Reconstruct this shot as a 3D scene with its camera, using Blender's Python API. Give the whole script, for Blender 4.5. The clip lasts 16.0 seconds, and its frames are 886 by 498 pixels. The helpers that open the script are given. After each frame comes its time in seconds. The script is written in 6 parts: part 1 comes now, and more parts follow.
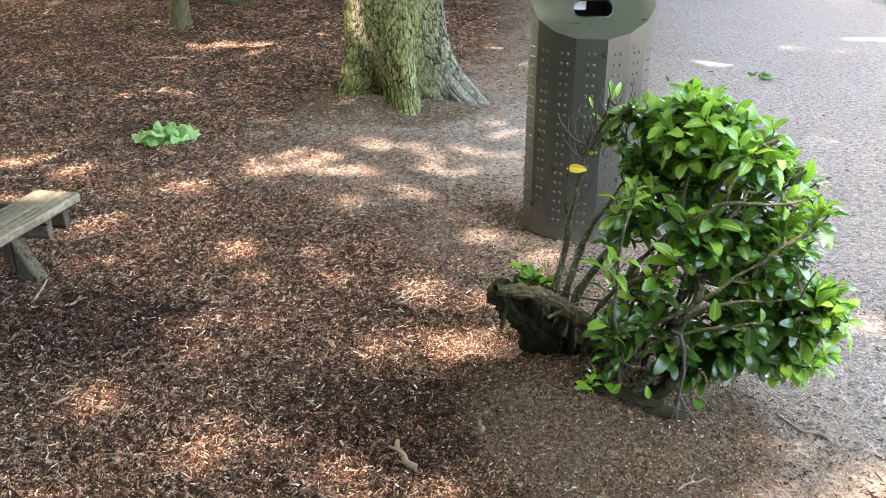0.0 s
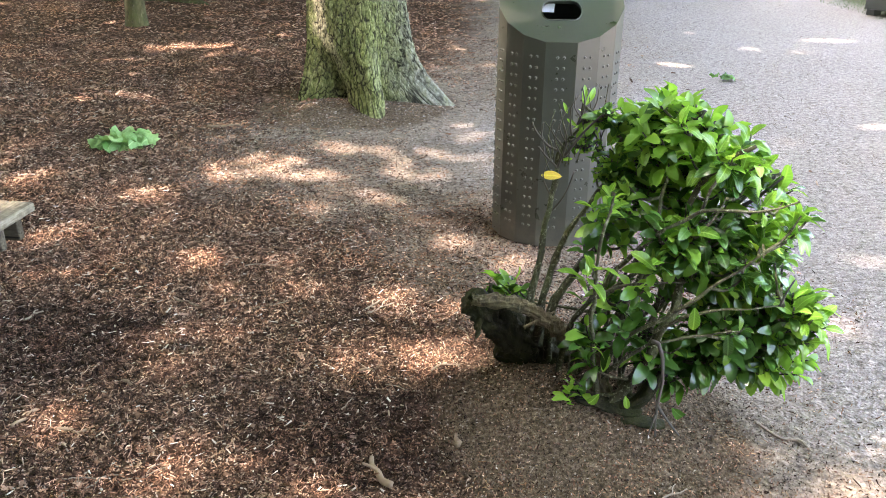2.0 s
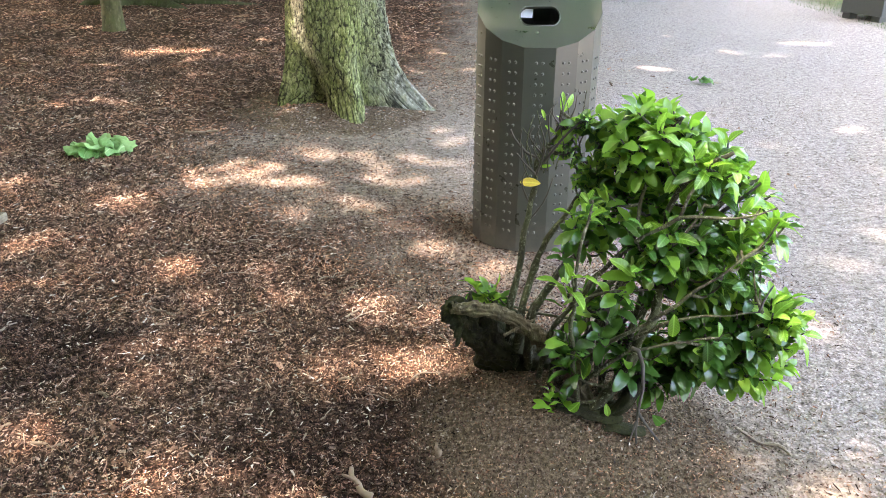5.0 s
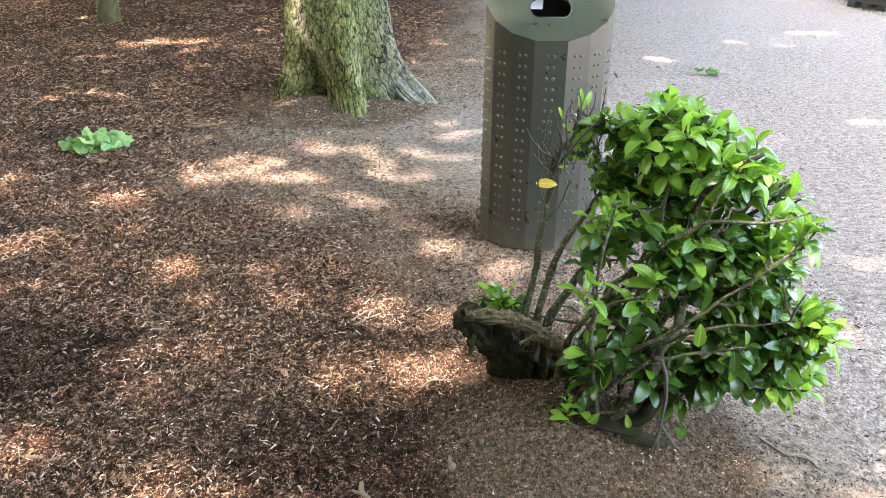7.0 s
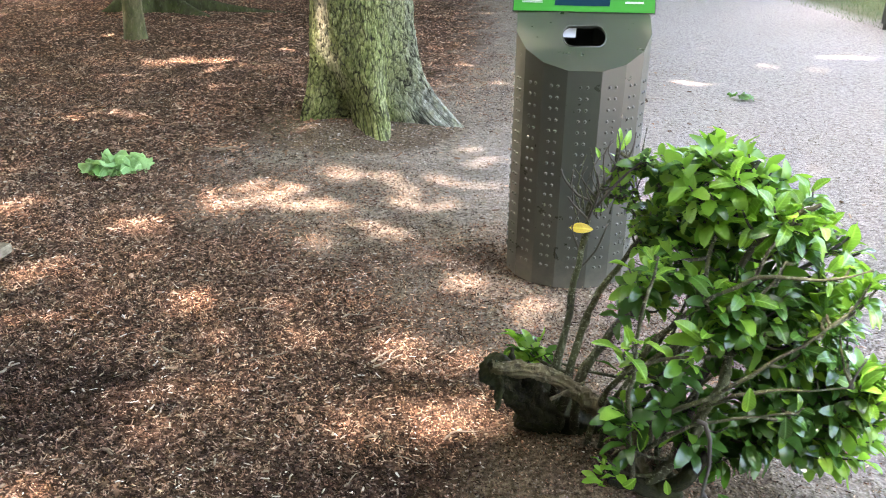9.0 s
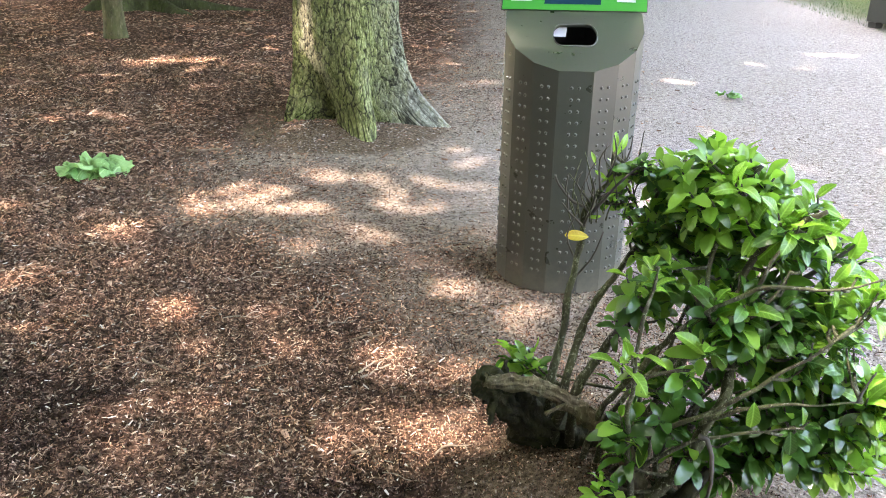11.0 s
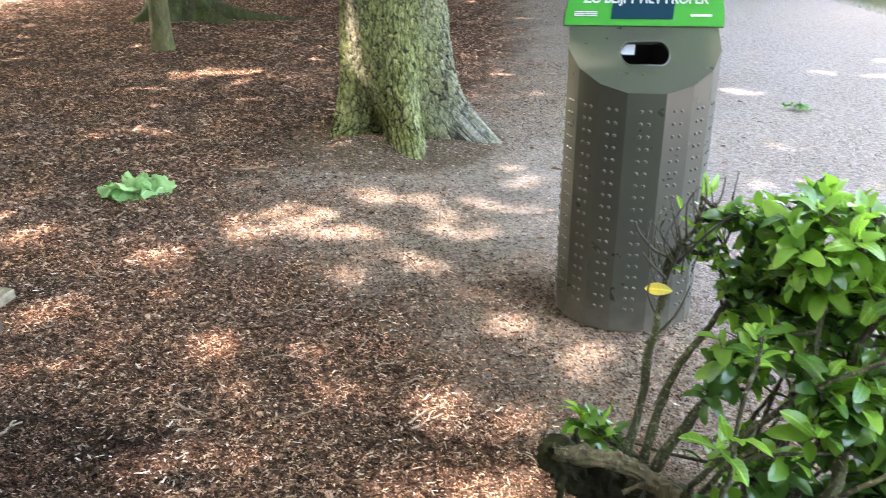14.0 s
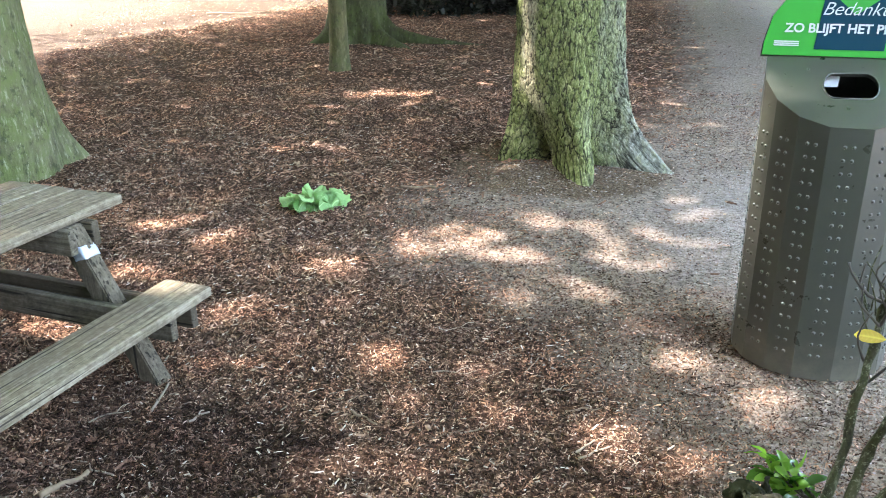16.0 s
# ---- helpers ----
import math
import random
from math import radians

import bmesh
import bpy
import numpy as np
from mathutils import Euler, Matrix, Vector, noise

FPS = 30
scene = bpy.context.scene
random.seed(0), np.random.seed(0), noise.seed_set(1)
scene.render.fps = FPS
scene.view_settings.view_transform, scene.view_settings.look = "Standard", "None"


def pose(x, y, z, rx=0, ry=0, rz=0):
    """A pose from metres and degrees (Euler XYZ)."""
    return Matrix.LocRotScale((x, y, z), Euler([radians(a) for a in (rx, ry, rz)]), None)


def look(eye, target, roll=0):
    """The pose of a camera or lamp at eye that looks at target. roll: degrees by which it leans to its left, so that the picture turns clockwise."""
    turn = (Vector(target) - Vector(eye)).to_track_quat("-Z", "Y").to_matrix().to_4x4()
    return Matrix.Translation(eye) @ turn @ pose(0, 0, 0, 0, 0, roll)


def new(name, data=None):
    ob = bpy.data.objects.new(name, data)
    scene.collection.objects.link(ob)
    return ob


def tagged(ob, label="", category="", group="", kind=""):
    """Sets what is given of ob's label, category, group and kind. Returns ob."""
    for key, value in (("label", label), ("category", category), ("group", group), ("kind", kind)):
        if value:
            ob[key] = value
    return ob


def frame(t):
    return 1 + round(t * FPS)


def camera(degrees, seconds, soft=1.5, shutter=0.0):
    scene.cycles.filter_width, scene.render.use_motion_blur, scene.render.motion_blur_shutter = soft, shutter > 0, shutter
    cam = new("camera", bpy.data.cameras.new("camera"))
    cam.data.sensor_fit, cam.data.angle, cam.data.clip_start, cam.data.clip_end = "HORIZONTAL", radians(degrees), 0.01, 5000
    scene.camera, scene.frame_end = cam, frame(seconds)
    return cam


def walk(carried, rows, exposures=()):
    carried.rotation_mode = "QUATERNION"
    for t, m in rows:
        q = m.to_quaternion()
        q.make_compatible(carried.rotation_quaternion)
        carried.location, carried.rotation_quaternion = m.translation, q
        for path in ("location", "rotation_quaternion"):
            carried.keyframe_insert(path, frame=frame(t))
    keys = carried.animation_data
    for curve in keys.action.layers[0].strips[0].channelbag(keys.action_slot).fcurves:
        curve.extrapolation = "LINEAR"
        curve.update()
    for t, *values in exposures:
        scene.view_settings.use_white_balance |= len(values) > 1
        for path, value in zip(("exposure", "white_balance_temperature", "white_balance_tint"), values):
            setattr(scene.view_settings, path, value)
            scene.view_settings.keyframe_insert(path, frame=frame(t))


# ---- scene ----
# camera and its walk
cam = camera(56.7, 16.0, soft=0.5, shutter=0.5)
PATH = [
    (0, (0.157, -0.2, 1.846), (0.09, 1.628, 1.038), -0.1),
    (0.5, (0.1, -0.154, 1.85), (0.056, 1.676, 1.044), -0.2),
    (1, (0.073, -0.135, 1.851), (0.06, 1.696, 1.046), -0.1),
    (1.5, (0.098, -0.118, 1.851), (0.109, 1.713, 1.046), 0.2),
    (2, (0.115, -0.116, 1.848), (0.14, 1.713, 1.04), 0.4),
    (2.5, (0.12, -0.112, 1.848), (0.151, 1.717, 1.039), 0.4),
    (3, (0.119, -0.107, 1.853), (0.156, 1.724, 1.049), 0.5),
    (3.5, (0.122, -0.105, 1.858), (0.17, 1.729, 1.063), 0.6),
    (4, (0.128, -0.11, 1.858), (0.188, 1.726, 1.068), 0.8),
    (6.3, (0.13, -0.002, 1.854), (0.202, 1.82, 1.032), 0.1),
    (6.5, (0.101, 0.016, 1.85), (0.172, 1.838, 1.027), 0.2),
    (7, (0.081, 0.051, 1.854), (0.154, 1.871, 1.029), 0.4),
    (7.5, (0.13, 0.14, 1.845), (0.199, 1.961, 1.021), 0.6),
    (8, (0.171, 0.19, 1.851), (0.225, 2.015, 1.034), 0.8),
    (8.5, (0.142, 0.22, 1.867), (0.177, 2.05, 1.062), 0.7),
    (9, (0.07, 0.253, 1.878), (0.09, 2.09, 1.086), 0.6),
    (9.2, (0.049, 0.262, 1.872), (0.065, 2.1, 1.086), 0.5),
    (11.3, (0.063, 0.424, 1.865), (0.12, 2.255, 1.064), 0.7),
    (11.5, (0.096, 0.473, 1.859), (0.151, 2.303, 1.053), 0.7),
    (12, (0.136, 0.531, 1.857), (0.182, 2.358, 1.043), 0.6),
    (12.5, (0.138, 0.557, 1.87), (0.172, 2.379, 1.047), 0.2),
    (13, (0.086, 0.604, 1.872), (0.103, 2.427, 1.049), -0.1),
    (13.5, (0.041, 0.658, 1.878), (0.022, 2.488, 1.07), -0.3),
    (14, (0.011, 0.682, 1.885), (-0.042, 2.52, 1.097), -0.4),
    (14.5, (-0.037, 0.673, 1.887), (-0.258, 2.519, 1.149), -0.3),
    (15, (-0.057, 0.665, 1.884), (-0.413, 2.501, 1.176), -0.4),
    (15.5, (-0.086, 0.649, 1.886), (-0.47, 2.478, 1.173), -0.6),
    (16, (-0.117, 0.66, 1.88), (-0.522, 2.478, 1.151), -0.7),
]
EXPOSURES = [(0.0, 4.74, 7150, 16), (4.2, 4.80, 7150, 16), (9.0, 4.88, 7150, 16), (13.5, 4.93, 7100, 16), (15.0, 4.89, 6600, 13), (16.0, 4.90, 6450, 11)]
walk(cam, [(t, look(eye, target, roll)) for t, eye, target, roll in PATH], EXPOSURES)

# ---- light ----
SUN = Vector((-0.46, -0.08, 0.88)).normalized()
world = bpy.data.worlds.new("sky")
scene.world = world
world.use_nodes = True
sky = world.node_tree.nodes.new("ShaderNodeTexSky")
sky.sky_type = "NISHITA"
sky.sun_disc = False
sky.dust_density, sky.ozone_density = 5.0, 0.4
sky.sun_elevation = math.asin(SUN.z)
sky.sun_rotation = math.atan2(SUN.x, SUN.y)
world.node_tree.nodes["Background"].inputs[1].default_value = 0.15
world.node_tree.links.new(sky.outputs[0], world.node_tree.nodes["Background"].inputs[0])
sun_data = bpy.data.lights.new("sun", "SUN")
sun_data.energy = 1.25
sun_data.angle = radians(0.8)
sun_data.color = (1.0, 0.955, 0.94)
sun = new("sun", sun_data)
sun.matrix_world = look(SUN * 60, (0, 0, 0))


# ---- materials ----
class Mat:
    """A small wrapper round a node material."""

    def __init__(self, name, rough=0.8, metal=0.0, spec=0.3):
        self.m = bpy.data.materials.new(name)
        self.m.use_nodes = True
        self.t = self.m.node_tree
        self.b = self.t.nodes["Principled BSDF"]
        self.b.inputs["Roughness"].default_value = rough
        self.b.inputs["Metallic"].default_value = metal
        self.b.inputs["Specular IOR Level"].default_value = spec

    def n(self, kind, **inputs):
        node = self.t.nodes.new("ShaderNode" + kind)
        for k, v in inputs.items():
            node.inputs[k.replace("_", " ")].default_value = v
        return node

    def link(self, a, b):
        self.t.links.new(a, b)

    def coords(self, scale=(1, 1, 1), world_space=True):
        c = self.n("NewGeometry").outputs["Position"] if world_space else self.n("TexCoord").outputs["Object"]
        mp = self.n("Mapping")
        mp.inputs["Scale"].default_value = scale
        self.link(c, mp.inputs["Vector"])
        return mp.outputs["Vector"]

    def noise(self, vec, scale, detail=6.0, rough=0.6):
        k = self.n("TexNoise", Scale=scale, Detail=detail, Roughness=rough)
        self.link(vec, k.inputs["Vector"])
        return k.outputs["Fac"]

    def voronoi(self, vec, scale, out="Distance", feature="F1"):
        k = self.n("TexVoronoi", Scale=scale)
        k.feature = feature
        self.link(vec, k.inputs["Vector"])
        return k.outputs[out]

    def ramp(self, fac, stops):
        r = self.n("ValToRGB")
        el = r.color_ramp.elements
        while len(el) < len(stops):
            el.new(0.5)
        for e, (p, c) in zip(el, stops):
            e.position = p
            e.color = (*c, 1) if len(c) == 3 else c
        self.link(fac, r.inputs["Fac"])
        return r.outputs["Color"]

    def grey(self, fac, a, b):
        stops = [(a, (0, 0, 0)), (b, (1, 1, 1))]
        return self.ramp(fac, stops if a < b else stops[::-1])

    def mix(self, fac, a, b, mode="MIX"):
        k = self.n("Mix")
        k.data_type = "RGBA"
        k.blend_type = mode
        for sock, v in ((k.inputs[0], fac), (k.inputs[6], a), (k.inputs[7], b)):
            if isinstance(v, bpy.types.NodeSocket):
                self.link(v, sock)
            elif isinstance(v, (int, float)):
                sock.default_value = v
            else:
                sock.default_value = (*v, 1)
        return k.outputs[2]

    def math(self, op, a, b=0.0):
        k = self.n("Math")
        k.operation = op
        for sock, v in ((k.inputs[0], a), (k.inputs[1], b)):
            if isinstance(v, bpy.types.NodeSocket):
                self.link(v, sock)
            else:
                sock.default_value = v
        return k.outputs[0]

    def bump(self, height, strength, distance, normal=None):
        k = self.n("Bump", Strength=strength, Distance=distance)
        self.link(height, k.inputs["Height"])
        if normal is not None:
            self.link(normal, k.inputs["Normal"])
        self.link(k.outputs[0], self.b.inputs["Normal"])
        return k.outputs[0]

    def color(self, sock):
        self.link(sock, self.b.inputs["Base Color"])
        return self

    def shade_and_dark_mulch(self):
        """1 inside a few ragged stretches of painted shade and dark mulch by the bin, 0 outside."""
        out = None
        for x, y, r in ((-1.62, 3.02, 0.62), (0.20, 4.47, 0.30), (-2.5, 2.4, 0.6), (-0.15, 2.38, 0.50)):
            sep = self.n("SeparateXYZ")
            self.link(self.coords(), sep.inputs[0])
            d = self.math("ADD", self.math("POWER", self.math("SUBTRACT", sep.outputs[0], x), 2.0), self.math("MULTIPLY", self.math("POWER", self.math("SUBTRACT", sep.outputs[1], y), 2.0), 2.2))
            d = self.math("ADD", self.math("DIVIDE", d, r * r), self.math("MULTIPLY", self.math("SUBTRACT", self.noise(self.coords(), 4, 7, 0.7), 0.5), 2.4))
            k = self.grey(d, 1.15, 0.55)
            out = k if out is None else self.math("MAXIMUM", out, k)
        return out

    def island(self):
        return self.n("NewGeometry").outputs["Random Per Island"]

    def rand(self):
        return self.n("ObjectInfo").outputs["Random"]


def mat_ground():
    m = Mat("mulch_and_gravel", 1.0, spec=0.03)
    p = m.coords()
    k = m.n("Attribute")
    k.attribute_name = "gravel"
    edge = m.math("ADD", k.outputs["Fac"], m.math("MULTIPLY", m.math("SUBTRACT", m.noise(p, 2.6, 10, 0.8), 0.5), 1.5))
    edge = m.grey(edge, 0.2, 0.8)
    # mulch: dark fibrous litter in several sizes
    fine = m.voronoi(m.coords((1, 1.6, 1)), 60, "Color")
    sep = m.n("SeparateColor")
    m.link(fine, sep.inputs[0])
    mul = m.ramp(sep.outputs[0], [(0.0, (0.008, 0.005, 0.003)), (0.40, (0.050, 0.028, 0.018)), (0.78, (0.20, 0.118, 0.078)), (1.0, (0.46, 0.33, 0.23))])
    mul = m.mix(m.grey(m.noise(p, 1.1, 5), 0.35, 0.7), mul, (0.062, 0.038, 0.026), "MIX")
    mul = m.mix(0.35, mul, m.ramp(m.noise(p, 28, 8, 0.75), [(0.32, (0.012, 0.007, 0.005)), (0.5, (0.120, 0.064, 0.040)), (0.7, (0.36, 0.215, 0.138))]))
    # mottling puts the dark gaps between clumps into the colour
    mul = m.mix(0.8, mul, m.ramp(m.noise(p, 24, 5, 0.7), [(0.38, (0.20, 0.19, 0.19)), (0.50, (0.62, 0.62, 0.62)), (0.62, (1.1, 1.06, 1.03))]), "MULTIPLY")
    # gravel: grey sandy grit with dark specks, browner and dirtier where it meets the mulch
    gr = m.ramp(m.noise(p, 75, 10, 0.85), [(0.28, (0.075, 0.060, 0.050)), (0.42, (0.225, 0.187, 0.163)), (0.55, (0.345, 0.295, 0.262)), (0.72, (0.56, 0.49, 0.44))])
    sg = m.n("SeparateColor")
    m.link(m.voronoi(p, 130, "Color"), sg.inputs[0])
    gr = m.mix(0.40, gr, m.ramp(sg.outputs[1], [(0.0, (0.15, 0.125, 0.11)), (0.5, (0.33, 0.287, 0.255)), (1.0, (0.52, 0.465, 0.425))]))
    sv = m.n("SeparateColor")
    m.link(m.voronoi(m.coords((1, 1.5, 1)), 48, "Color"), sv.inputs[0])
    gr = m.mix(0.32, gr, m.ramp(sv.outputs[2], [(0.0, (0.35, 0.33, 0.31)), (0.25, (0.85, 0.85, 0.85)), (0.8, (1.05, 1.05, 1.05)), (1.0, (1.5, 1.48, 1.45))]), "MULTIPLY")
    w = m.n("Attribute")
    w.attribute_name = "path"
    far = m.grey(m.math("ADD", w.outputs["Fac"], m.math("MULTIPLY", m.math("SUBTRACT", m.noise(p, 1.8, 8, 0.7), 0.5), 0.9)), 0.1, 0.9)
    dirty = m.ramp(m.noise(p, 40, 10, 0.85), [(0.32, (0.035, 0.027, 0.019)), (0.5, (0.235, 0.185, 0.138)), (0.7, (0.50, 0.415, 0.33))])
    gr = m.mix(m.math("MULTIPLY", m.math("SUBTRACT", 1.0, far), 0.85), gr, dirty)
    gr = m.mix(m.grey(m.noise(p, 26, 8, 0.85), 0.57, 0.66), gr, (0.07, 0.05, 0.038))
    # mottling a few centimetres wide that imitates shade between trodden clods
    gr = m.mix(0.8, gr, m.ramp(m.noise(m.coords((1, 1.25, 1)), 21, 6, 0.72), [(0.36, (0.42, 0.40, 0.38)), (0.48, (0.95, 0.94, 0.93)), (0.64, (1.30, 1.28, 1.26))]), "MULTIPLY")
    s = m.n("Attribute")
    s.attribute_name = "soil"
    soil = m.ramp(m.noise(p, 55, 10, 0.85), [(0.36, (0.018, 0.013, 0.009)), (0.5, (0.115, 0.082, 0.052)), (0.66, (0.33, 0.25, 0.17))])
    g = m.n("Attribute")
    g.attribute_name = "grass"
    col = m.mix(edge, mul, gr)
    # shade painted on the mulch, and the dark mulch by the bin
    col = m.mix(m.math("MULTIPLY", m.shade_and_dark_mulch(), 0.75), col, m.mix(1.0, col, (0.36, 0.36, 0.40), "MULTIPLY"))
    col = m.mix(m.grey(m.math("ADD", s.outputs["Fac"], m.math("MULTIPLY", m.math("SUBTRACT", m.noise(p, 6, 6), 0.5), 0.5)), 0.3, 0.7), col, soil)
    f = m.n("Attribute")
    f.attribute_name = "bare"
    col = m.mix(f.outputs["Fac"], col, m.mix(1.0, col, (0.27, 0.25, 0.24), "MULTIPLY"))
    turf = m.ramp(m.noise(p, 9, 8, 0.8), [(0.3, (0.035, 0.045, 0.014)), (0.6, (0.07, 0.08, 0.028)), (0.8, (0.13, 0.11, 0.065))])
    col = m.mix(g.outputs["Fac"], col, turf)
    m.color(col)
    h = m.math("ADD", m.voronoi(p, 70), m.math("MULTIPLY", m.noise(p, 22, 8, 0.75), 1.4))
    m.bump(h, 1.0, 0.022)
    return m.m


def mat_chips(name, stops, rough=0.85, patchy=0.0):
    m = Mat(name, rough, spec=0.08)
    c = m.ramp(m.island(), stops)
    c = m.mix(0.4, c, m.ramp(m.noise(m.coords(), 160, 4), [(0.3, (0.35, 0.3, 0.26)), (0.7, (1, 1, 1))]), "MULTIPLY")
    # charcoal stretches and fresher reddish ones
    if patchy:
        c = m.mix(0.85, c, m.ramp(m.noise(m.coords(), 1.7, 7, 0.65), [(0.36, (0.55, 0.56, 0.60)), (0.50, (1.0, 0.97, 0.94)), (0.62, (1.42, 1.20, 1.07))]), "MULTIPLY")
        # mottling that imitates the shadowed gaps between clumps of chips
        c = m.mix(patchy, c, m.ramp(m.noise(m.coords(), 24, 5, 0.7), [(0.38, (0.24, 0.235, 0.235)), (0.50, (1.08, 1.08, 1.08)), (0.61, (1.95, 1.88, 1.80))]), "MULTIPLY")
        # the same painted shade and dark mulch on the chips
        c = m.mix(m.math("MULTIPLY", m.shade_and_dark_mulch(), 0.75), c, m.mix(1.0, c, (0.36, 0.36, 0.40), "MULTIPLY"))
    m.color(c)
    return m.m


def mat_bin():
    m = Mat("grey_green_coated_steel", 0.45, 0.0, 0.8)
    p = m.coords()
    c = m.mix(m.noise(p, 5, 5), (0.028, 0.030, 0.021), (0.037, 0.039, 0.027))
    z = m.n("SeparateXYZ")
    m.link(p, z.inputs[0])
    dirt = m.math("MULTIPLY", m.grey(m.math("SUBTRACT", m.math("MULTIPLY", m.noise(p, 18, 8, 0.75), 0.45), z.outputs[2]), 0.05, 0.25), 0.3)
    c = m.mix(dirt, c, (0.20, 0.165, 0.12))
    dust = m.math("MULTIPLY", m.grey(m.noise(p, 90, 4, 0.8), 0.62, 0.8), 0.12)
    c = m.mix(dust, c, (0.22, 0.2, 0.17))
    m.color(c)
    m.link(m.ramp(m.noise(p, 14, 6), [(0.3, (0.26, 0.26, 0.26)), (0.7, (0.38, 0.38, 0.38))]), m.b.inputs["Roughness"])
    m.bump(m.noise(p, 400, 3), 0.12, 0.001)
    return m.m


def mat_plain(name, colour, rough=0.6, metal=0.0, vary=0.12, scale=30, spec=0.4):
    m = Mat(name, rough, metal, spec)
    a = tuple(x * (1 - vary) for x in colour)
    b = tuple(min(1, x * (1 + vary)) for x in colour)
    m.color(m.mix(m.noise(m.coords(), scale, 6), a, b))
    return m.m


def mat_bark(name, base, dark, moss, pale, moss_amount, scale=14, smooth=False, relief=0.008):
    m = Mat(name, 0.9, spec=0.2)
    p = m.coords((1, 1, 0.42))
    cell = m.voronoi(p, scale, "Distance", "DISTANCE_TO_EDGE")
    n1 = m.noise(p, 9, 8, 0.7)
    c = m.mix(m.grey(n1, 0.35, 0.65), base, tuple(0.38 * x for x in base))
    c = m.mix(m.math("MULTIPLY", m.grey(m.noise(m.coords(), 4.5, 8, 0.7), 0.5 - moss_amount * 0.2, 0.62), 0.8), c, moss)
    c = m.mix(m.grey(m.noise(m.coords(), 70, 5, 0.8), 0.62 if scale < 40 else 0.56, 0.74 if scale < 40 else 0.66), c, pale)
    if smooth:
        k = scale / 14
        c = m.mix(m.math("MULTIPLY", m.grey(m.noise(m.coords((1, 1, 0.7)), 15 * k, 8, 0.75), 0.53, 0.62), 0.75), c, dark)
        c = m.mix(m.math("MULTIPLY", m.grey(m.noise(m.coords((1, 1, 0.35)), 26 * k, 6, 0.7), 0.55, 0.68), 0.55), c, pale)
        c = m.mix(m.math("MULTIPLY", m.grey(m.noise(m.coords((1, 1, 0.2)), 9 * k, 8, 0.7), 0.50, 0.62), 0.35), c, dark)
    else:
        c = m.mix(m.grey(cell, 0.10, 0.0), c, dark)
    m.color(c)
    h = m.math("ADD", m.math("MULTIPLY", m.grey(cell, 0.0, 0.22), 0.0 if smooth else 1.0), m.math("MULTIPLY", m.noise(m.coords((1, 1, 0.6)), 40, 8, 0.7), 0.5))
    m.bump(h, 1.0, relief)
    return m.m


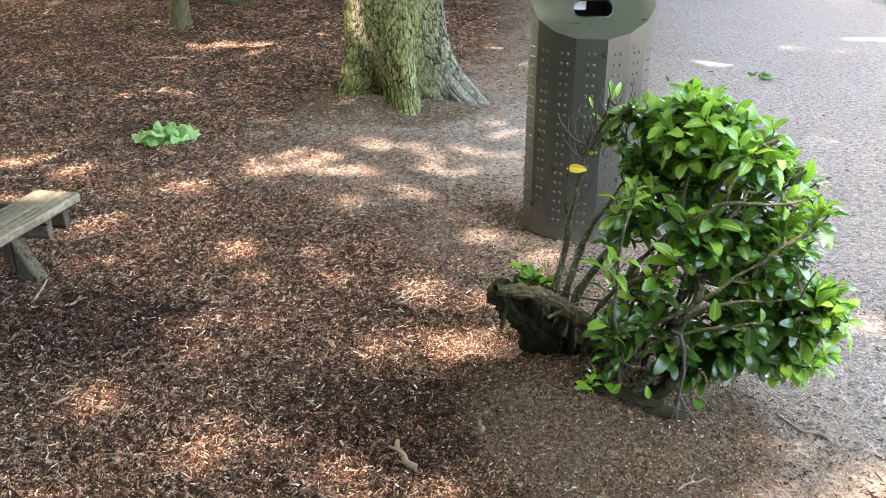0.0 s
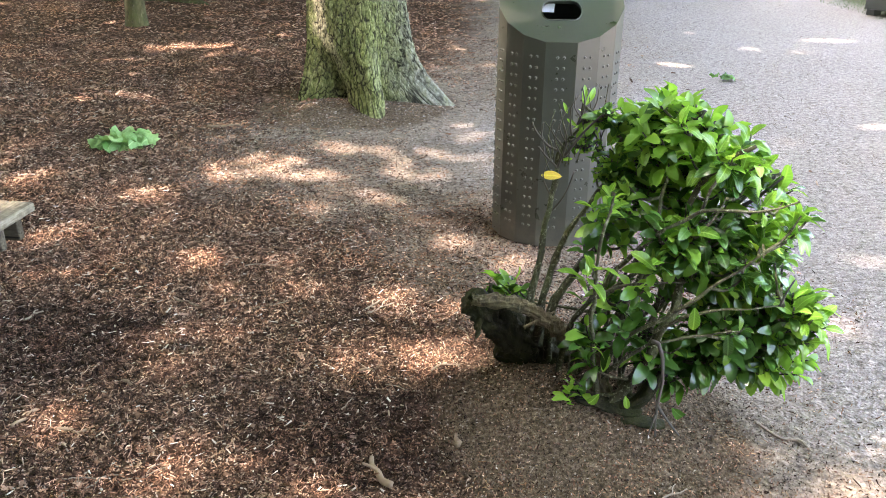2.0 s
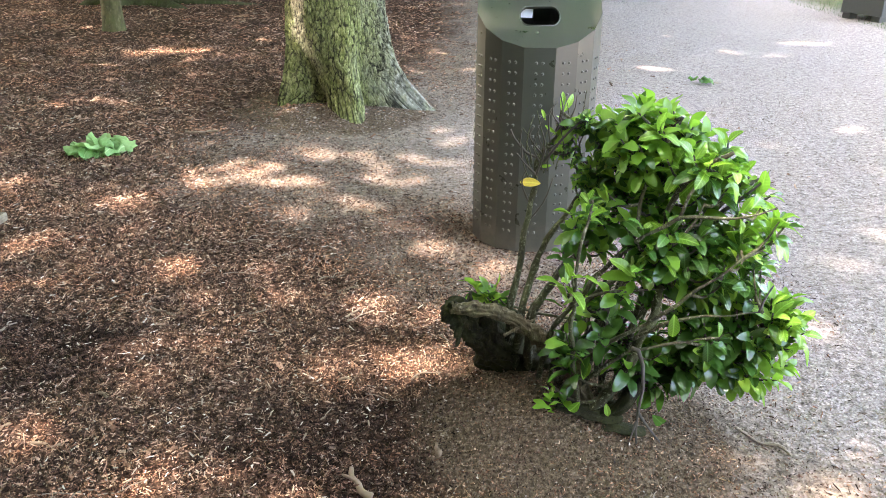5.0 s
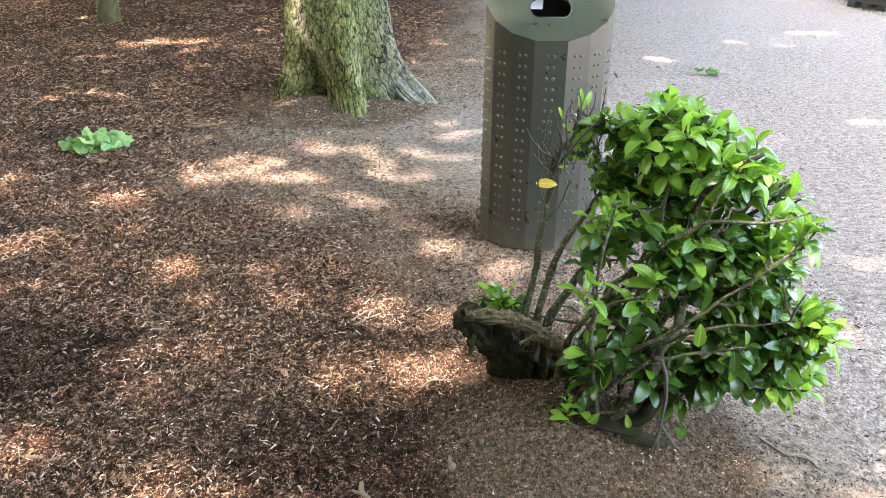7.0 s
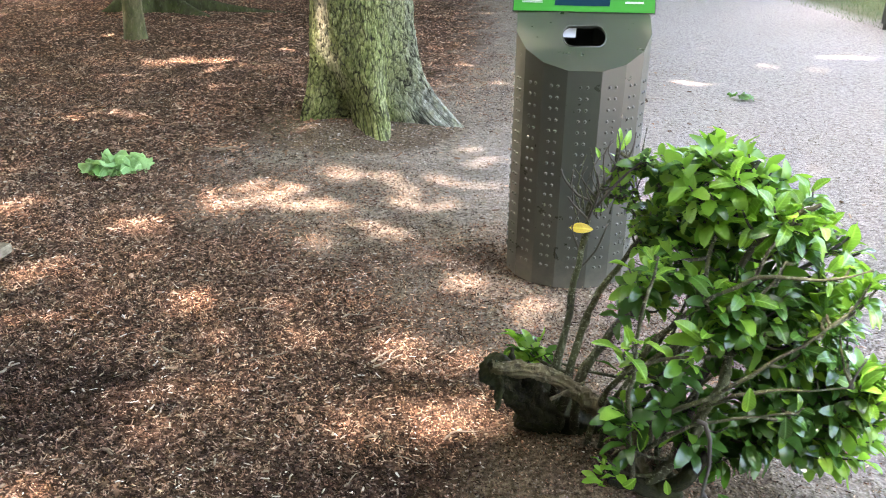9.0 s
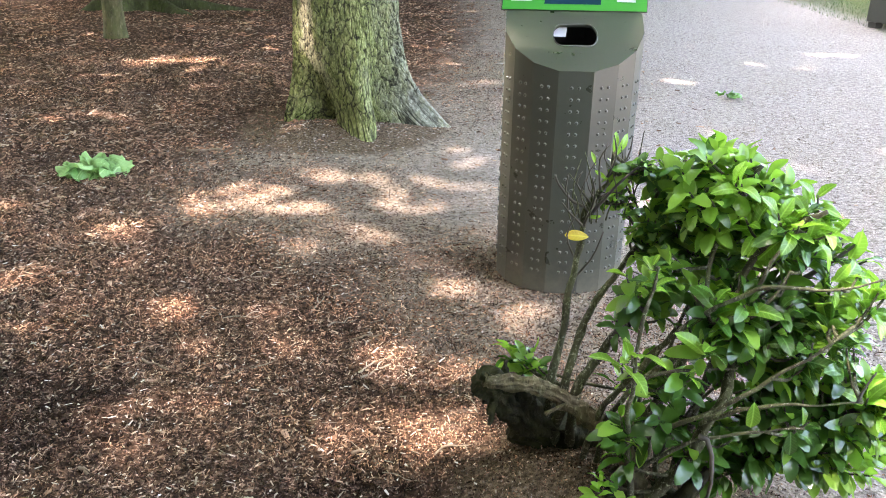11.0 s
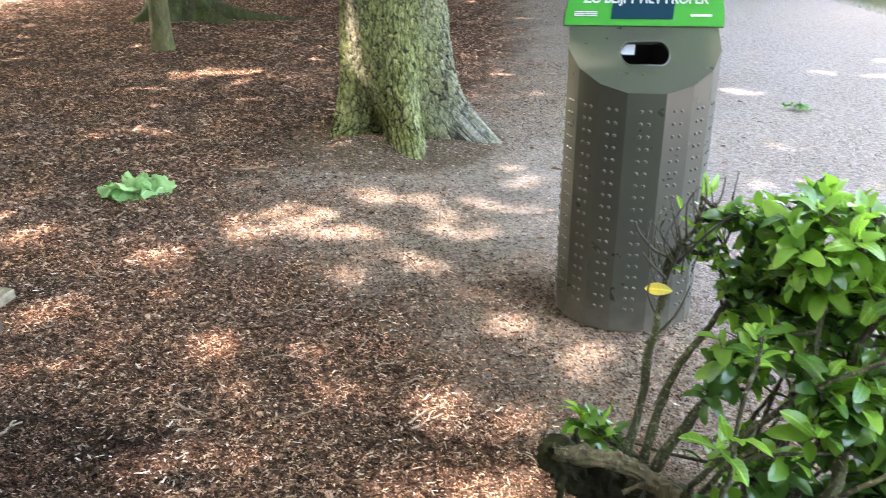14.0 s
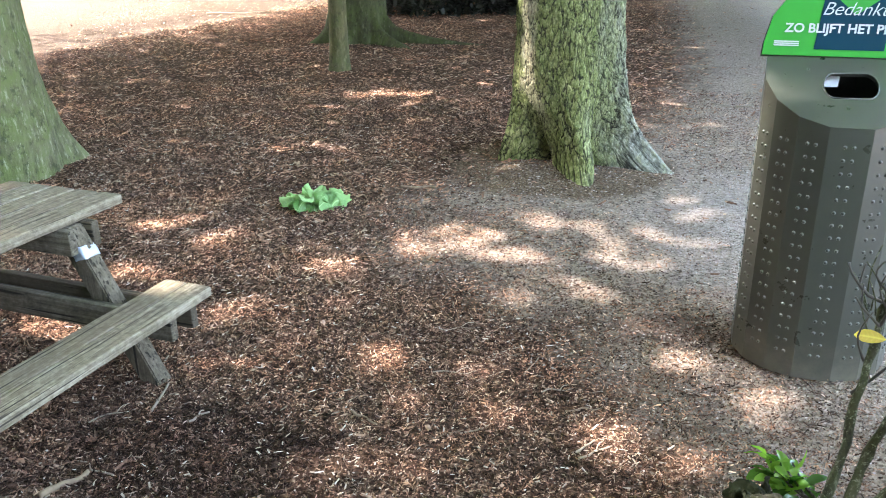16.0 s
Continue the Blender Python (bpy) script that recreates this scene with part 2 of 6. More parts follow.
def mat_main_bark():
    """Cracked bark: green algae over most of it, grey on one side, one peeled strip painted sunlit-pale."""
    m = Mat("cracked_green_bark", 0.9, spec=0.2)
    fine = m.noise(m.coords((1, 1, 0.45)), 46, 8, 0.78)
    nz = m.n("SeparateXYZ")
    m.link(m.coords(world_space=False), nz.inputs[0])
    side = m.math("ADD", nz.outputs[0], m.math("MULTIPLY", m.math("SUBTRACT", m.noise(m.coords((1, 1, 0.4)), 6, 8, 0.7), 0.5), 0.9))
    green = m.ramp(fine, [(0.34, (0.080, 0.096, 0.030)), (0.50, (0.225, 0.255, 0.082)), (0.68, (0.53, 0.54, 0.235))])
    grey = m.ramp(fine, [(0.34, (0.115, 0.115, 0.085)), (0.52, (0.265, 0.265, 0.205)), (0.68, (0.56, 0.545, 0.45))])
    c = m.mix(m.grey(side, 0.20, 0.55), green, grey)
    c = m.mix(m.math("MULTIPLY", m.grey(m.noise(m.coords(), 2.6, 6, 0.7), 0.52, 0.70), 0.45), c, (0.16, 0.15, 0.09))
    c = m.mix(m.math("MULTIPLY", m.grey(m.noise(m.coords((1, 1, 0.5)), 13, 6, 0.7), 0.50, 0.68), 0.45), c, (0.40, 0.40, 0.19))
    q = m.n("SeparateXYZ")
    m.link(m.coords(), q.inputs[0])
    # the peeled strip, its colour brightened for sun, runs down, then slants towards the front root
    slant = m.math("MULTIPLY", m.math("MAXIMUM", m.math("SUBTRACT", 0.70, q.outputs[2]), 0.0), 0.6)
    sunlit_peel = m.math("ABSOLUTE", m.math("SUBTRACT", m.math("SUBTRACT", q.outputs[0], slant), -0.87))
    sunlit_peel = m.math("ADD", sunlit_peel, m.math("MULTIPLY", m.noise(m.coords((1, 1, 0.5)), 17, 6, 0.8), 0.22))
    above = m.grey(q.outputs[2], 0.33, 0.75)
    c = m.mix(m.math("MULTIPLY", m.grey(sunlit_peel, 0.185, 0.15), above), c, m.ramp(fine, [(0.35, (0.36, 0.30, 0.17)), (0.6, (0.64, 0.58, 0.37))]))
    ck = m.n("Attribute")
    ck.attribute_name = "crack"
    c = m.mix(m.math("MULTIPLY", m.grey(ck.outputs["Fac"], 0.35, 0.05), 0.45), c, (0.028, 0.026, 0.015))
    # plates: two sizes of upright cells, warped, with dark seams between them
    sk = m.n("Attribute")
    sk.attribute_name = "skin"
    mp = m.n("Mapping")
    mp.inputs["Scale"].default_value = (1, 1, 0.40)
    m.link(sk.outputs["Vector"], mp.inputs["Vector"])
    warp = m.n("VectorMath")
    warp.operation = "MULTIPLY_ADD"
    wn = m.n("TexNoise", Scale=16.0, Detail=5.0, Roughness=0.65)
    m.link(mp.outputs["Vector"], wn.inputs["Vector"])
    m.link(wn.outputs["Color"], warp.inputs[0])
    warp.inputs[1].default_value = (0.095, 0.095, 0.075)
    m.link(mp.outputs["Vector"], warp.inputs[2])
    big = m.voronoi(warp.outputs[0], 24, "Distance", "DISTANCE_TO_EDGE")
    small = m.voronoi(warp.outputs[0], 55, "Distance", "DISTANCE_TO_EDGE")
    broken = m.grey(m.noise(mp.outputs["Vector"], 20, 6, 0.7), 0.40, 0.62)
    c = m.mix(m.math("MULTIPLY", m.grey(small, 0.09, 0.0), m.math("MULTIPLY", broken, 0.6)), c, (0.035, 0.032, 0.018))
    seam = m.math("MULTIPLY", m.grey(big, 0.12, 0.015), m.math("ADD", 0.16, m.math("MULTIPLY", m.grey(m.noise(mp.outputs["Vector"], 22, 6, 0.7), 0.38, 0.55), 0.82)))
    c = m.mix(seam, c, (0.020, 0.018, 0.011))
    m.color(c)
    h = m.math("ADD", m.math("MINIMUM", m.math("MULTIPLY", big, 5.0), 1.0), m.math("MULTIPLY", m.math("MINIMUM", m.math("MULTIPLY", small, 5.0), 1.0), 0.45))
    h = m.math("ADD", h, m.math("MULTIPLY", m.noise(m.coords((1, 1, 0.35)), 55, 10, 0.8), 0.8))
    m.bump(h, 1.0, 0.022)
    return m.m


def mat_old_wood(name, along, shade_tone=1.0):
    """Grey weathered planks; along: the axis of the grain. The last argument puts shade into the colour."""
    m = Mat(name, 0.85, spec=0.2)
    p = m.coords(tuple(1.3 if i == along else 26 for i in range(3)), world_space=False)
    g = m.math("ADD", m.math("MULTIPLY", m.noise(p, 2.2, 8, 0.7), 0.55), m.math("MULTIPLY", m.noise(m.coords(world_space=False), 30, 8, 0.75), 0.45))
    big = m.noise(m.coords(world_space=False), 5, 6)
    c = m.ramp(g, [(0.36, (0.050, 0.041, 0.029)), (0.5, (0.175, 0.152, 0.112)), (0.63, (0.36, 0.330, 0.262))])
    c = m.mix(m.math("MULTIPLY", m.grey(big, 0.45, 0.7), 0.3), c, (0.125, 0.108, 0.070))
    c = m.mix(m.math("MULTIPLY", m.rand(), 0.70), c, (0.092, 0.072, 0.047))
    c = m.mix(m.math("MULTIPLY", m.grey(m.noise(m.coords(tuple(0.5 if i == along else 26 for i in range(3)), world_space=False), 2.6, 3, 0.5), 0.575, 0.63), 0.9), c, (0.022, 0.017, 0.012))
    c = m.mix(1.0, c, (shade_tone, 0.96 * shade_tone, 0.88 * shade_tone), "MULTIPLY")
    m.color(c)
    m.bump(g, 0.8, 0.006)
    return m.m


def mat_leaf(name, dark, light, trans, gloss=0.28, by_object=True, through_light=0.4):
    """Glossy leaf blade that lets some light through."""
    m = Mat(name, gloss, spec=0.6)
    r = m.rand() if by_object else m.island()
    c = m.ramp(r, [(0.0, dark), (0.55, tuple((a + b) / 2 for a, b in zip(dark, light))), (1.0, light)])
    c = m.mix(m.math("MULTIPLY", m.noise(m.coords(), 60, 4), 0.5), c, tuple(0.7 * x for x in dark))
    if by_object:
        rib = m.n("SeparateXYZ")
        m.link(m.n("TexCoord").outputs["Object"], rib.inputs[0])
        c = m.mix(m.math("MULTIPLY", m.grey(m.math("ABSOLUTE", rib.outputs[0]), 0.0022, 0.0006), 0.6), c, tuple(min(1, 1.8 * x + 0.03) for x in light))
        vein = m.math("SINE", m.math("MULTIPLY", m.math("SUBTRACT", rib.outputs[1], m.math("MULTIPLY", m.math("ABSOLUTE", rib.outputs[0]), 0.7)), 520.0))
        c = m.mix(m.math("MULTIPLY", m.grey(vein, 0.55, 1.0), 0.22), c, tuple(min(1, 1.5 * x + 0.02) for x in light))
    m.color(c)
    tr = m.n("BsdfTranslucent")
    m.link(m.mix(0.75, c, trans), tr.inputs["Color"])
    mx = m.n("MixShader", Fac=through_light)
    m.link(m.b.outputs[0], mx.inputs[1])
    m.link(tr.outputs[0], mx.inputs[2])
    m.link(mx.outputs[0], m.t.nodes["Material Output"].inputs["Surface"])
    m.bump(m.noise(m.coords(), 75, 3), 0.5, 0.004)
    return m.m


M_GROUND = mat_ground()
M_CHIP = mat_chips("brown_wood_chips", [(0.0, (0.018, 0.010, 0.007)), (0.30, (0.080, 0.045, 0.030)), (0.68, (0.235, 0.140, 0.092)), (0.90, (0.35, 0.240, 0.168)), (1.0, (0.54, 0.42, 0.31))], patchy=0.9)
M_PALE = mat_chips("pale_wood_flakes", [(0.0, (0.27, 0.21, 0.15)), (0.6, (0.44, 0.37, 0.29)), (1.0, (0.66, 0.60, 0.52))])
M_PEBBLE = mat_chips("grey_grit", [(0.0, (0.11, 0.09, 0.075)), (0.3, (0.24, 0.21, 0.18)), (0.8, (0.40, 0.36, 0.32)), (1.0, (0.58, 0.54, 0.49))])
M_DEADLEAF = mat_chips("brown_dead_leaves", [(0.0, (0.070, 0.043, 0.029)), (0.45, (0.205, 0.122, 0.080)), (0.85, (0.33, 0.212, 0.145)), (1.0, (0.42, 0.32, 0.235))], patchy=0.4)
M_SOIL = mat_chips("dark_soil", [(0.0, (0.035, 0.027, 0.02)), (0.5, (0.120, 0.092, 0.069)), (0.9, (0.25, 0.20, 0.158)), (1.0, (0.42, 0.36, 0.29))])
M_STRAW = mat_chips("dry_straw", [(0.0, (0.10, 0.045, 0.022)), (0.5, (0.30, 0.165, 0.085)), (1.0, (0.52, 0.36, 0.20))])
M_EARTH = mat_chips("trodden_earth", [(0.0, (0.055, 0.042, 0.032)), (0.5, (0.19, 0.15, 0.118)), (0.9, (0.36, 0.30, 0.25)), (1.0, (0.52, 0.45, 0.38))])
M_CRUMB = mat_chips("dark_bark_crumbs", [(0.0, (0.05, 0.037, 0.027)), (0.7, (0.17, 0.125, 0.09)), (1.0, (0.35, 0.28, 0.2))])
M_TWIG = mat_chips("dry_twig_bark", [(0.0, (0.10, 0.07, 0.05)), (0.5, (0.24, 0.19, 0.14)), (1.0, (0.42, 0.36, 0.28))])
M_BIN = mat_bin()
M_DARK = mat_plain("slot_black", (0.006, 0.006, 0.006), 0.7)
M_BAG = mat_plain("white_bag", (0.8, 0.8, 0.82), 0.5, vary=0.05)
M_SIGN = mat_plain("green_sign", (0.036, 0.27, 0.034), 0.4, vary=0.03, spec=0.3)
M_TEAL = mat_plain("petrol_print", (0.003, 0.032, 0.050), 0.5, vary=0.05, spec=0.15)
M_WHITE = mat_plain("white_print", (0.50, 0.52, 0.50), 0.4, vary=0.03)
M_BARK = mat_main_bark()
M_BARK_SMOOTH = mat_bark("smooth_green_bark", (0.185, 0.172, 0.095), (0.040, 0.044, 0.020), (0.120, 0.145, 0.042), (0.42, 0.41, 0.28), 0.6, smooth=True, relief=0.03)
M_BARK_SLIM = mat_bark("brown_green_bark", (0.135, 0.118, 0.055), (0.05, 0.045, 0.024), (0.085, 0.095, 0.030), (0.23, 0.20, 0.115), 0.6, smooth=True, relief=0.02)
M_BARK_BACK = mat_bark("dark_green_bark", (0.072, 0.069, 0.037), (0.028, 0.028, 0.014), (0.072, 0.088, 0.025), (0.17, 0.165, 0.10), 0.7, smooth=True, relief=0.03)
M_STEM = mat_bark("laurel_stem_bark", (0.056, 0.046, 0.028), (0.020, 0.018, 0.012), (0.080, 0.090, 0.038), (0.30, 0.31, 0.21), 0.7, 40, True, 0.012)
# dark mossy wood, darkened further for the shade in the stump's hollow
M_STUMP = mat_bark("rotten_stump_wood", (0.019, 0.014, 0.008), (0.005, 0.004, 0.003), (0.034, 0.040, 0.010), (0.075, 0.064, 0.034), 0.8, 34, True, 0.03)
M_RIM = mat_bark("bleached_root", (0.150, 0.118, 0.070), (0.030, 0.024, 0.014), (0.115, 0.115, 0.045), (0.34, 0.31, 0.20), 0.6, 34, True, 0.03)
M_WOOD = mat_old_wood("weathered_planks", 1)
# rails and legs: the same wood, darkened for the shade under the boards
M_WOOD_X = mat_old_wood("weathered_shaded_rails", 0, 0.56)
M_WOOD_Z = mat_old_wood("weathered_shaded_posts", 2, 0.66)
M_LEAF = mat_leaf("dark_laurel_leaf", (0.018, 0.050, 0.012), (0.078, 0.185, 0.034), (0.18, 0.44, 0.04), 0.17, through_light=0.25)
M_LEAF_NEW = mat_leaf("fresh_laurel_leaf", (0.065, 0.165, 0.020), (0.245, 0.43, 0.062), (0.36, 0.66, 0.06), 0.19)
M_LEAF_MASS = mat_leaf("laurel_foliage", (0.018, 0.050, 0.012), (0.078, 0.185, 0.034), (0.18, 0.44, 0.04), 0.17, by_object=False, through_light=0.25)
M_YELLOW = mat_leaf("yellow_leaf", (0.55, 0.40, 0.03), (0.70, 0.52, 0.05), (0.8, 0.6, 0.06), 0.4)
M_WILT = mat_leaf("wilting_leaf", (0.09, 0.24, 0.055), (0.44, 0.64, 0.27), (0.38, 0.64, 0.16), 0.55)
M_CROWN = mat_leaf("tree_crown_leaf", (0.04, 0.09, 0.02), (0.08, 0.16, 0.03), (0.15, 0.3, 0.03), 0.45, by_object=False)
# near-black leaves for the band that stands in for far shade
M_SHADE_BAND = mat_leaf("shade_band_leaves", (0.006, 0.008, 0.003), (0.018, 0.020, 0.008), (0.02, 0.03, 0.006), 0.7, by_object=False, through_light=0.1)
M_GRASS = mat_leaf("grass_blades", (0.02, 0.042, 0.009), (0.06, 0.085, 0.024), (0.1, 0.15, 0.03), 0.5, by_object=False)
M_STEEL = mat_plain("dark_steel", (0.05, 0.05, 0.045), 0.5, 0.3)
M_TAPE = mat_plain("silver_tape", (0.42, 0.45, 0.50), 0.35, 0.3, 0.12)
M_BOX = mat_plain("grey_metal_box", (0.045, 0.048, 0.042), 0.55)
M_GREENBOX = mat_plain("dark_green_paint", (0.02, 0.09, 0.04), 0.5)


# ---- mesh helpers ----
class Build:
    """Collects vertices and faces for one mesh."""

    def __init__(self):
        self.v, self.f = [], []

    def add(self, verts, faces):
        o = len(self.v)
        self.v.extend(tuple(p) for p in verts)
        self.f.extend(tuple(i + o for i in q) for q in faces)
        return self

    def mesh(self, name, material, smooth=True):
        me = bpy.data.meshes.new(name)
        me.from_pydata(self.v, [], self.f)
        me.materials.append(material)
        if smooth:
            me.polygons.foreach_set("use_smooth", [True] * len(me.polygons))
        me.update()
        return me

    def tube(self, pts, radii, seg=8, rough=0.0, freq=9.0, cap=True, flutes=0, depth=0.0):
        """A round limb along pts, with uneven skin."""
        pts = [Vector(p) for p in pts]
        ref = Vector((0.31, 0.87, 0.38))
        rings = []
        for i, p in enumerate(pts):
            d = (pts[min(i + 1, len(pts) - 1)] - pts[max(i - 1, 0)]).normalized()
            a = d.cross(ref).normalized()
            b = d.cross(a)
            ring = []
            for k in range(seg):
                w = 2 * math.pi * k / seg
                q = a * math.cos(w) + b * math.sin(w)
                r = radii[i]
                if flutes:
                    r *= 1 + depth * abs(math.sin(flutes * w / 2 + 2.0 * noise.noise(p * 6)))
                if rough:
                    r *= 1 + rough * noise.noise((p + q * r) * freq)
                ring.append(p + q * r)
            rings.append(ring)
        verts = [q for ring in rings for q in ring]
        faces = []
        for i in range(len(rings) - 1):
            for k in range(seg):
                k2 = (k + 1) % seg
                faces.append((i * seg + k, i * seg + k2, (i + 1) * seg + k2, (i + 1) * seg + k))
        if cap:
            faces.append(tuple(range(seg - 1, -1, -1)))
            faces.append(tuple((len(rings) - 1) * seg + k for k in range(seg)))
        return self.add(verts, faces)

    def box(self, lo, hi, m=None, bevel=0.006):
        """A box with chamfered edges, optionally turned by m."""
        bm = bmesh.new()
        bmesh.ops.create_cube(bm, size=1)
        lo, hi = Vector(lo), Vector(hi)
        for q in bm.verts:
            q.co = Vector((lo[i] + (q.co[i] + 0.5) * (hi[i] - lo[i]) for i in range(3)))
        if bevel:
            bmesh.ops.bevel(bm, geom=bm.edges[:], offset=bevel, segments=2, affect="EDGES", profile=0.6)
        if m is not None:
            bm.transform(m)
        bm.verts.index_update()
        self.add([q.co.copy() for q in bm.verts], [[q.index for q in f.verts] for f in bm.faces])
        bm.free()
        return self


def spline(pts, n):
    """A smooth curve through pts, as n points."""
    pts = [Vector(p) for p in pts]
    out = []
    for i in range(n):
        s = i / (n - 1) * (len(pts) - 1)
        k = min(int(s), len(pts) - 2)
        u = s - k
        p0, p1, p2, p3 = pts[max(k - 1, 0)], pts[k], pts[k + 1], pts[min(k + 2, len(pts) - 1)]
        out.append(0.5 * (2 * p1 + (p2 - p0) * u + (2 * p0 - 5 * p1 + 4 * p2 - p3) * u * u + (3 * p1 - p0 - 3 * p2 + p3) * u ** 3))
    return out


def part(name, mesh, parent, label="", m=None, kind=""):
    """Links a mesh as one part under a thing or under a part."""
    ob = new(name, mesh)
    ob.parent = parent
    if m is not None:
        ob.matrix_local = m
    if label:
        tagged(ob, label)
    if kind:
        tagged(ob, kind=kind)
    return ob


def thing(name, label, category, at=None, group="", kind=""):
    """An empty at the base of a thing, which its parts hang from."""
    ob = new(name)
    ob.empty_display_size = 0.1
    if at is not None:
        ob.matrix_local = at
    bpy.context.view_layer.update()
    return tagged(ob, label, category, group, kind)


def smoothstep(a, b, x):
    t = np.clip((x - a) / (b - a), 0, 1)
    return t * t * (3 - 2 * t)


def waves(x, y, s=0):
    """Cheap smooth unevenness for arrays, about -1 to 1."""
    return (np.sin(1.7 * x + 2.3 * y + s) + np.sin(3.1 * x - 1.9 * y + 2.1 * s + 1) + np.sin(-2.2 * x + 4.3 * y + 0.7 * s) + np.sin(5.3 * x + 3.7 * y + s * 1.3)) / 4


# ---- ground ----
TREE = Vector((-0.58, 7.50, 0))
BUSH = Vector((0.85, 2.62, 0))


def ground_z(x, y):
    x, y = np.asarray(x, float), np.asarray(y, float)
    near = np.exp(-((x / 9) ** 2 + ((y - 5) / 9) ** 2))
    z = 0.012 * waves(1.3 * x, 1.3 * y) * near + 0.004 * waves(6 * x, 6 * y, 2) * near
    d = np.hypot((x - 0.68) / 0.50, (y - 2.58) / 0.50)
    z = z + 0.15 * np.exp(-1.6 * d ** 2)
    d = np.hypot(x - TREE.x, y - TREE.y)
    z = z + 0.05 * np.exp(-(d / 0.9) ** 2)
    return z + 0.07 * np.exp(-((x - TREE.x + 0.27) / 0.22) ** 2 - ((y - TREE.y + 0.45) / 0.28) ** 2)


def gravel_edge(y):
    """Where the mulch gives way to the gravel."""
    return np.interp(y, [-5, 1.8, 2.6, 3.6, 4.4, 5.2, 6.4, 7.4, 8.6, 12, 25, 60], [1.05, 1.0, 0.80, 0.22, -0.3, -1.35, -1.5, -0.75, 0.10, 0.75, 1.0, 0.5])


def far_sandiness(x, y):
    """Bare sunlit sand at the far edge of the mulch."""
    return smoothstep(-6.0, 6.0, y - 12.6 - 6.0 * (x + 9.75) + 2.4 * waves(0.9 * x, 0.9 * y, 6)) * smoothstep(9.0, 14.0, y)


def steps(lo, hi, fine, far):
    """Coordinates: even between lo and hi, then ever wider to far."""
    mid = list(np.arange(lo, hi + 1e-6, fine))
    up, d = [], fine
    while (up[-1] if up else hi) < far:
        d *= 1.16
        up.append((up[-1] if up else hi) + d)
    down, d = [], fine
    while (down[-1] if down else lo) > -far:
        d *= 1.16
        down.append((down[-1] if down else lo) - d)
    return np.array(down[::-1] + mid + up)


def build_ground():
    xs, ys = steps(-4.5, 3.5, 0.05, 900), steps(0.8, 9.5, 0.05, 900)
    gx, gy = np.meshgrid(xs, ys)
    gz = ground_z(gx, gy)
    nx, ny = len(xs), len(ys)
    me = bpy.data.meshes.new("ground")
    me.vertices.add(nx * ny)
    me.vertices.foreach_set("co", np.stack([gx, gy, gz], -1).astype(np.float32).ravel())
    i = (np.arange(ny - 1)[:, None] * nx + np.arange(nx - 1)[None]).ravel()
    quads = np.stack([i, i + 1, i + nx + 1, i + nx], -1).astype(np.int32)
    me.loops.add(quads.size)
    me.loops.foreach_set("vertex_index", quads.ravel())
    me.polygons.add(len(quads))
    me.polygons.foreach_set("loop_start", np.arange(0, quads.size, 4, dtype=np.int32))
    me.polygons.foreach_set("use_smooth", np.ones(len(quads), bool))
    me.update(calc_edges=True)
    edge = gravel_edge(gy) + 0.18 * waves(2.2 * gx, 2.2 * gy, 4)
    width = 0.75 + 0.45 * smoothstep(4.2, 5.2, gy) * smoothstep(8.5, 7.0, gy) + 0.05 * np.clip(gy - 6, 0, 20)
    gravel = smoothstep(-width, width, gx - edge)
    far_sand = far_sandiness(gx, gy)
    gravel = np.maximum(gravel, 0.78 * far_sand)
    soil = smoothstep(1.5, 0.7, np.hypot((gx - 0.72) / 0.52, (gy - 2.42) / 0.5)) + 0.9 * smoothstep(1.15, 0.7, np.hypot(gx - TREE.x, gy - TREE.y + 0.15))
    soil = soil + 0.45 * smoothstep(1.2, 0.2, np.hypot((gx - 0.2) / 0.5, (gy - 4.55) / 0.3))
    grass = smoothstep(-0.15, 0.6, gx - 7.25 - 0.25 * waves(gx, gy)) * smoothstep(11.6, 12.1, gy)
    for name, val in (("path", smoothstep(0.15 + 0.5 * smoothstep(3, 5, gy), 1.5 + 1.7 * smoothstep(3, 5, gy), gx - edge) * (1 - far_sand)), ("gravel", gravel), ("soil", np.clip(soil, 0, 1)), ("grass", grass), ("bare", far_sand)):
        at = me.attributes.new(name, "FLOAT", "POINT")
        at.data.foreach_set("value", val.astype(np.float32).ravel())
    me.materials.append(M_GROUND)
    return tagged(new("ground", me), "brown bark mulch meeting pale gritty gravel path", "ground", kind="structure")


build_ground()


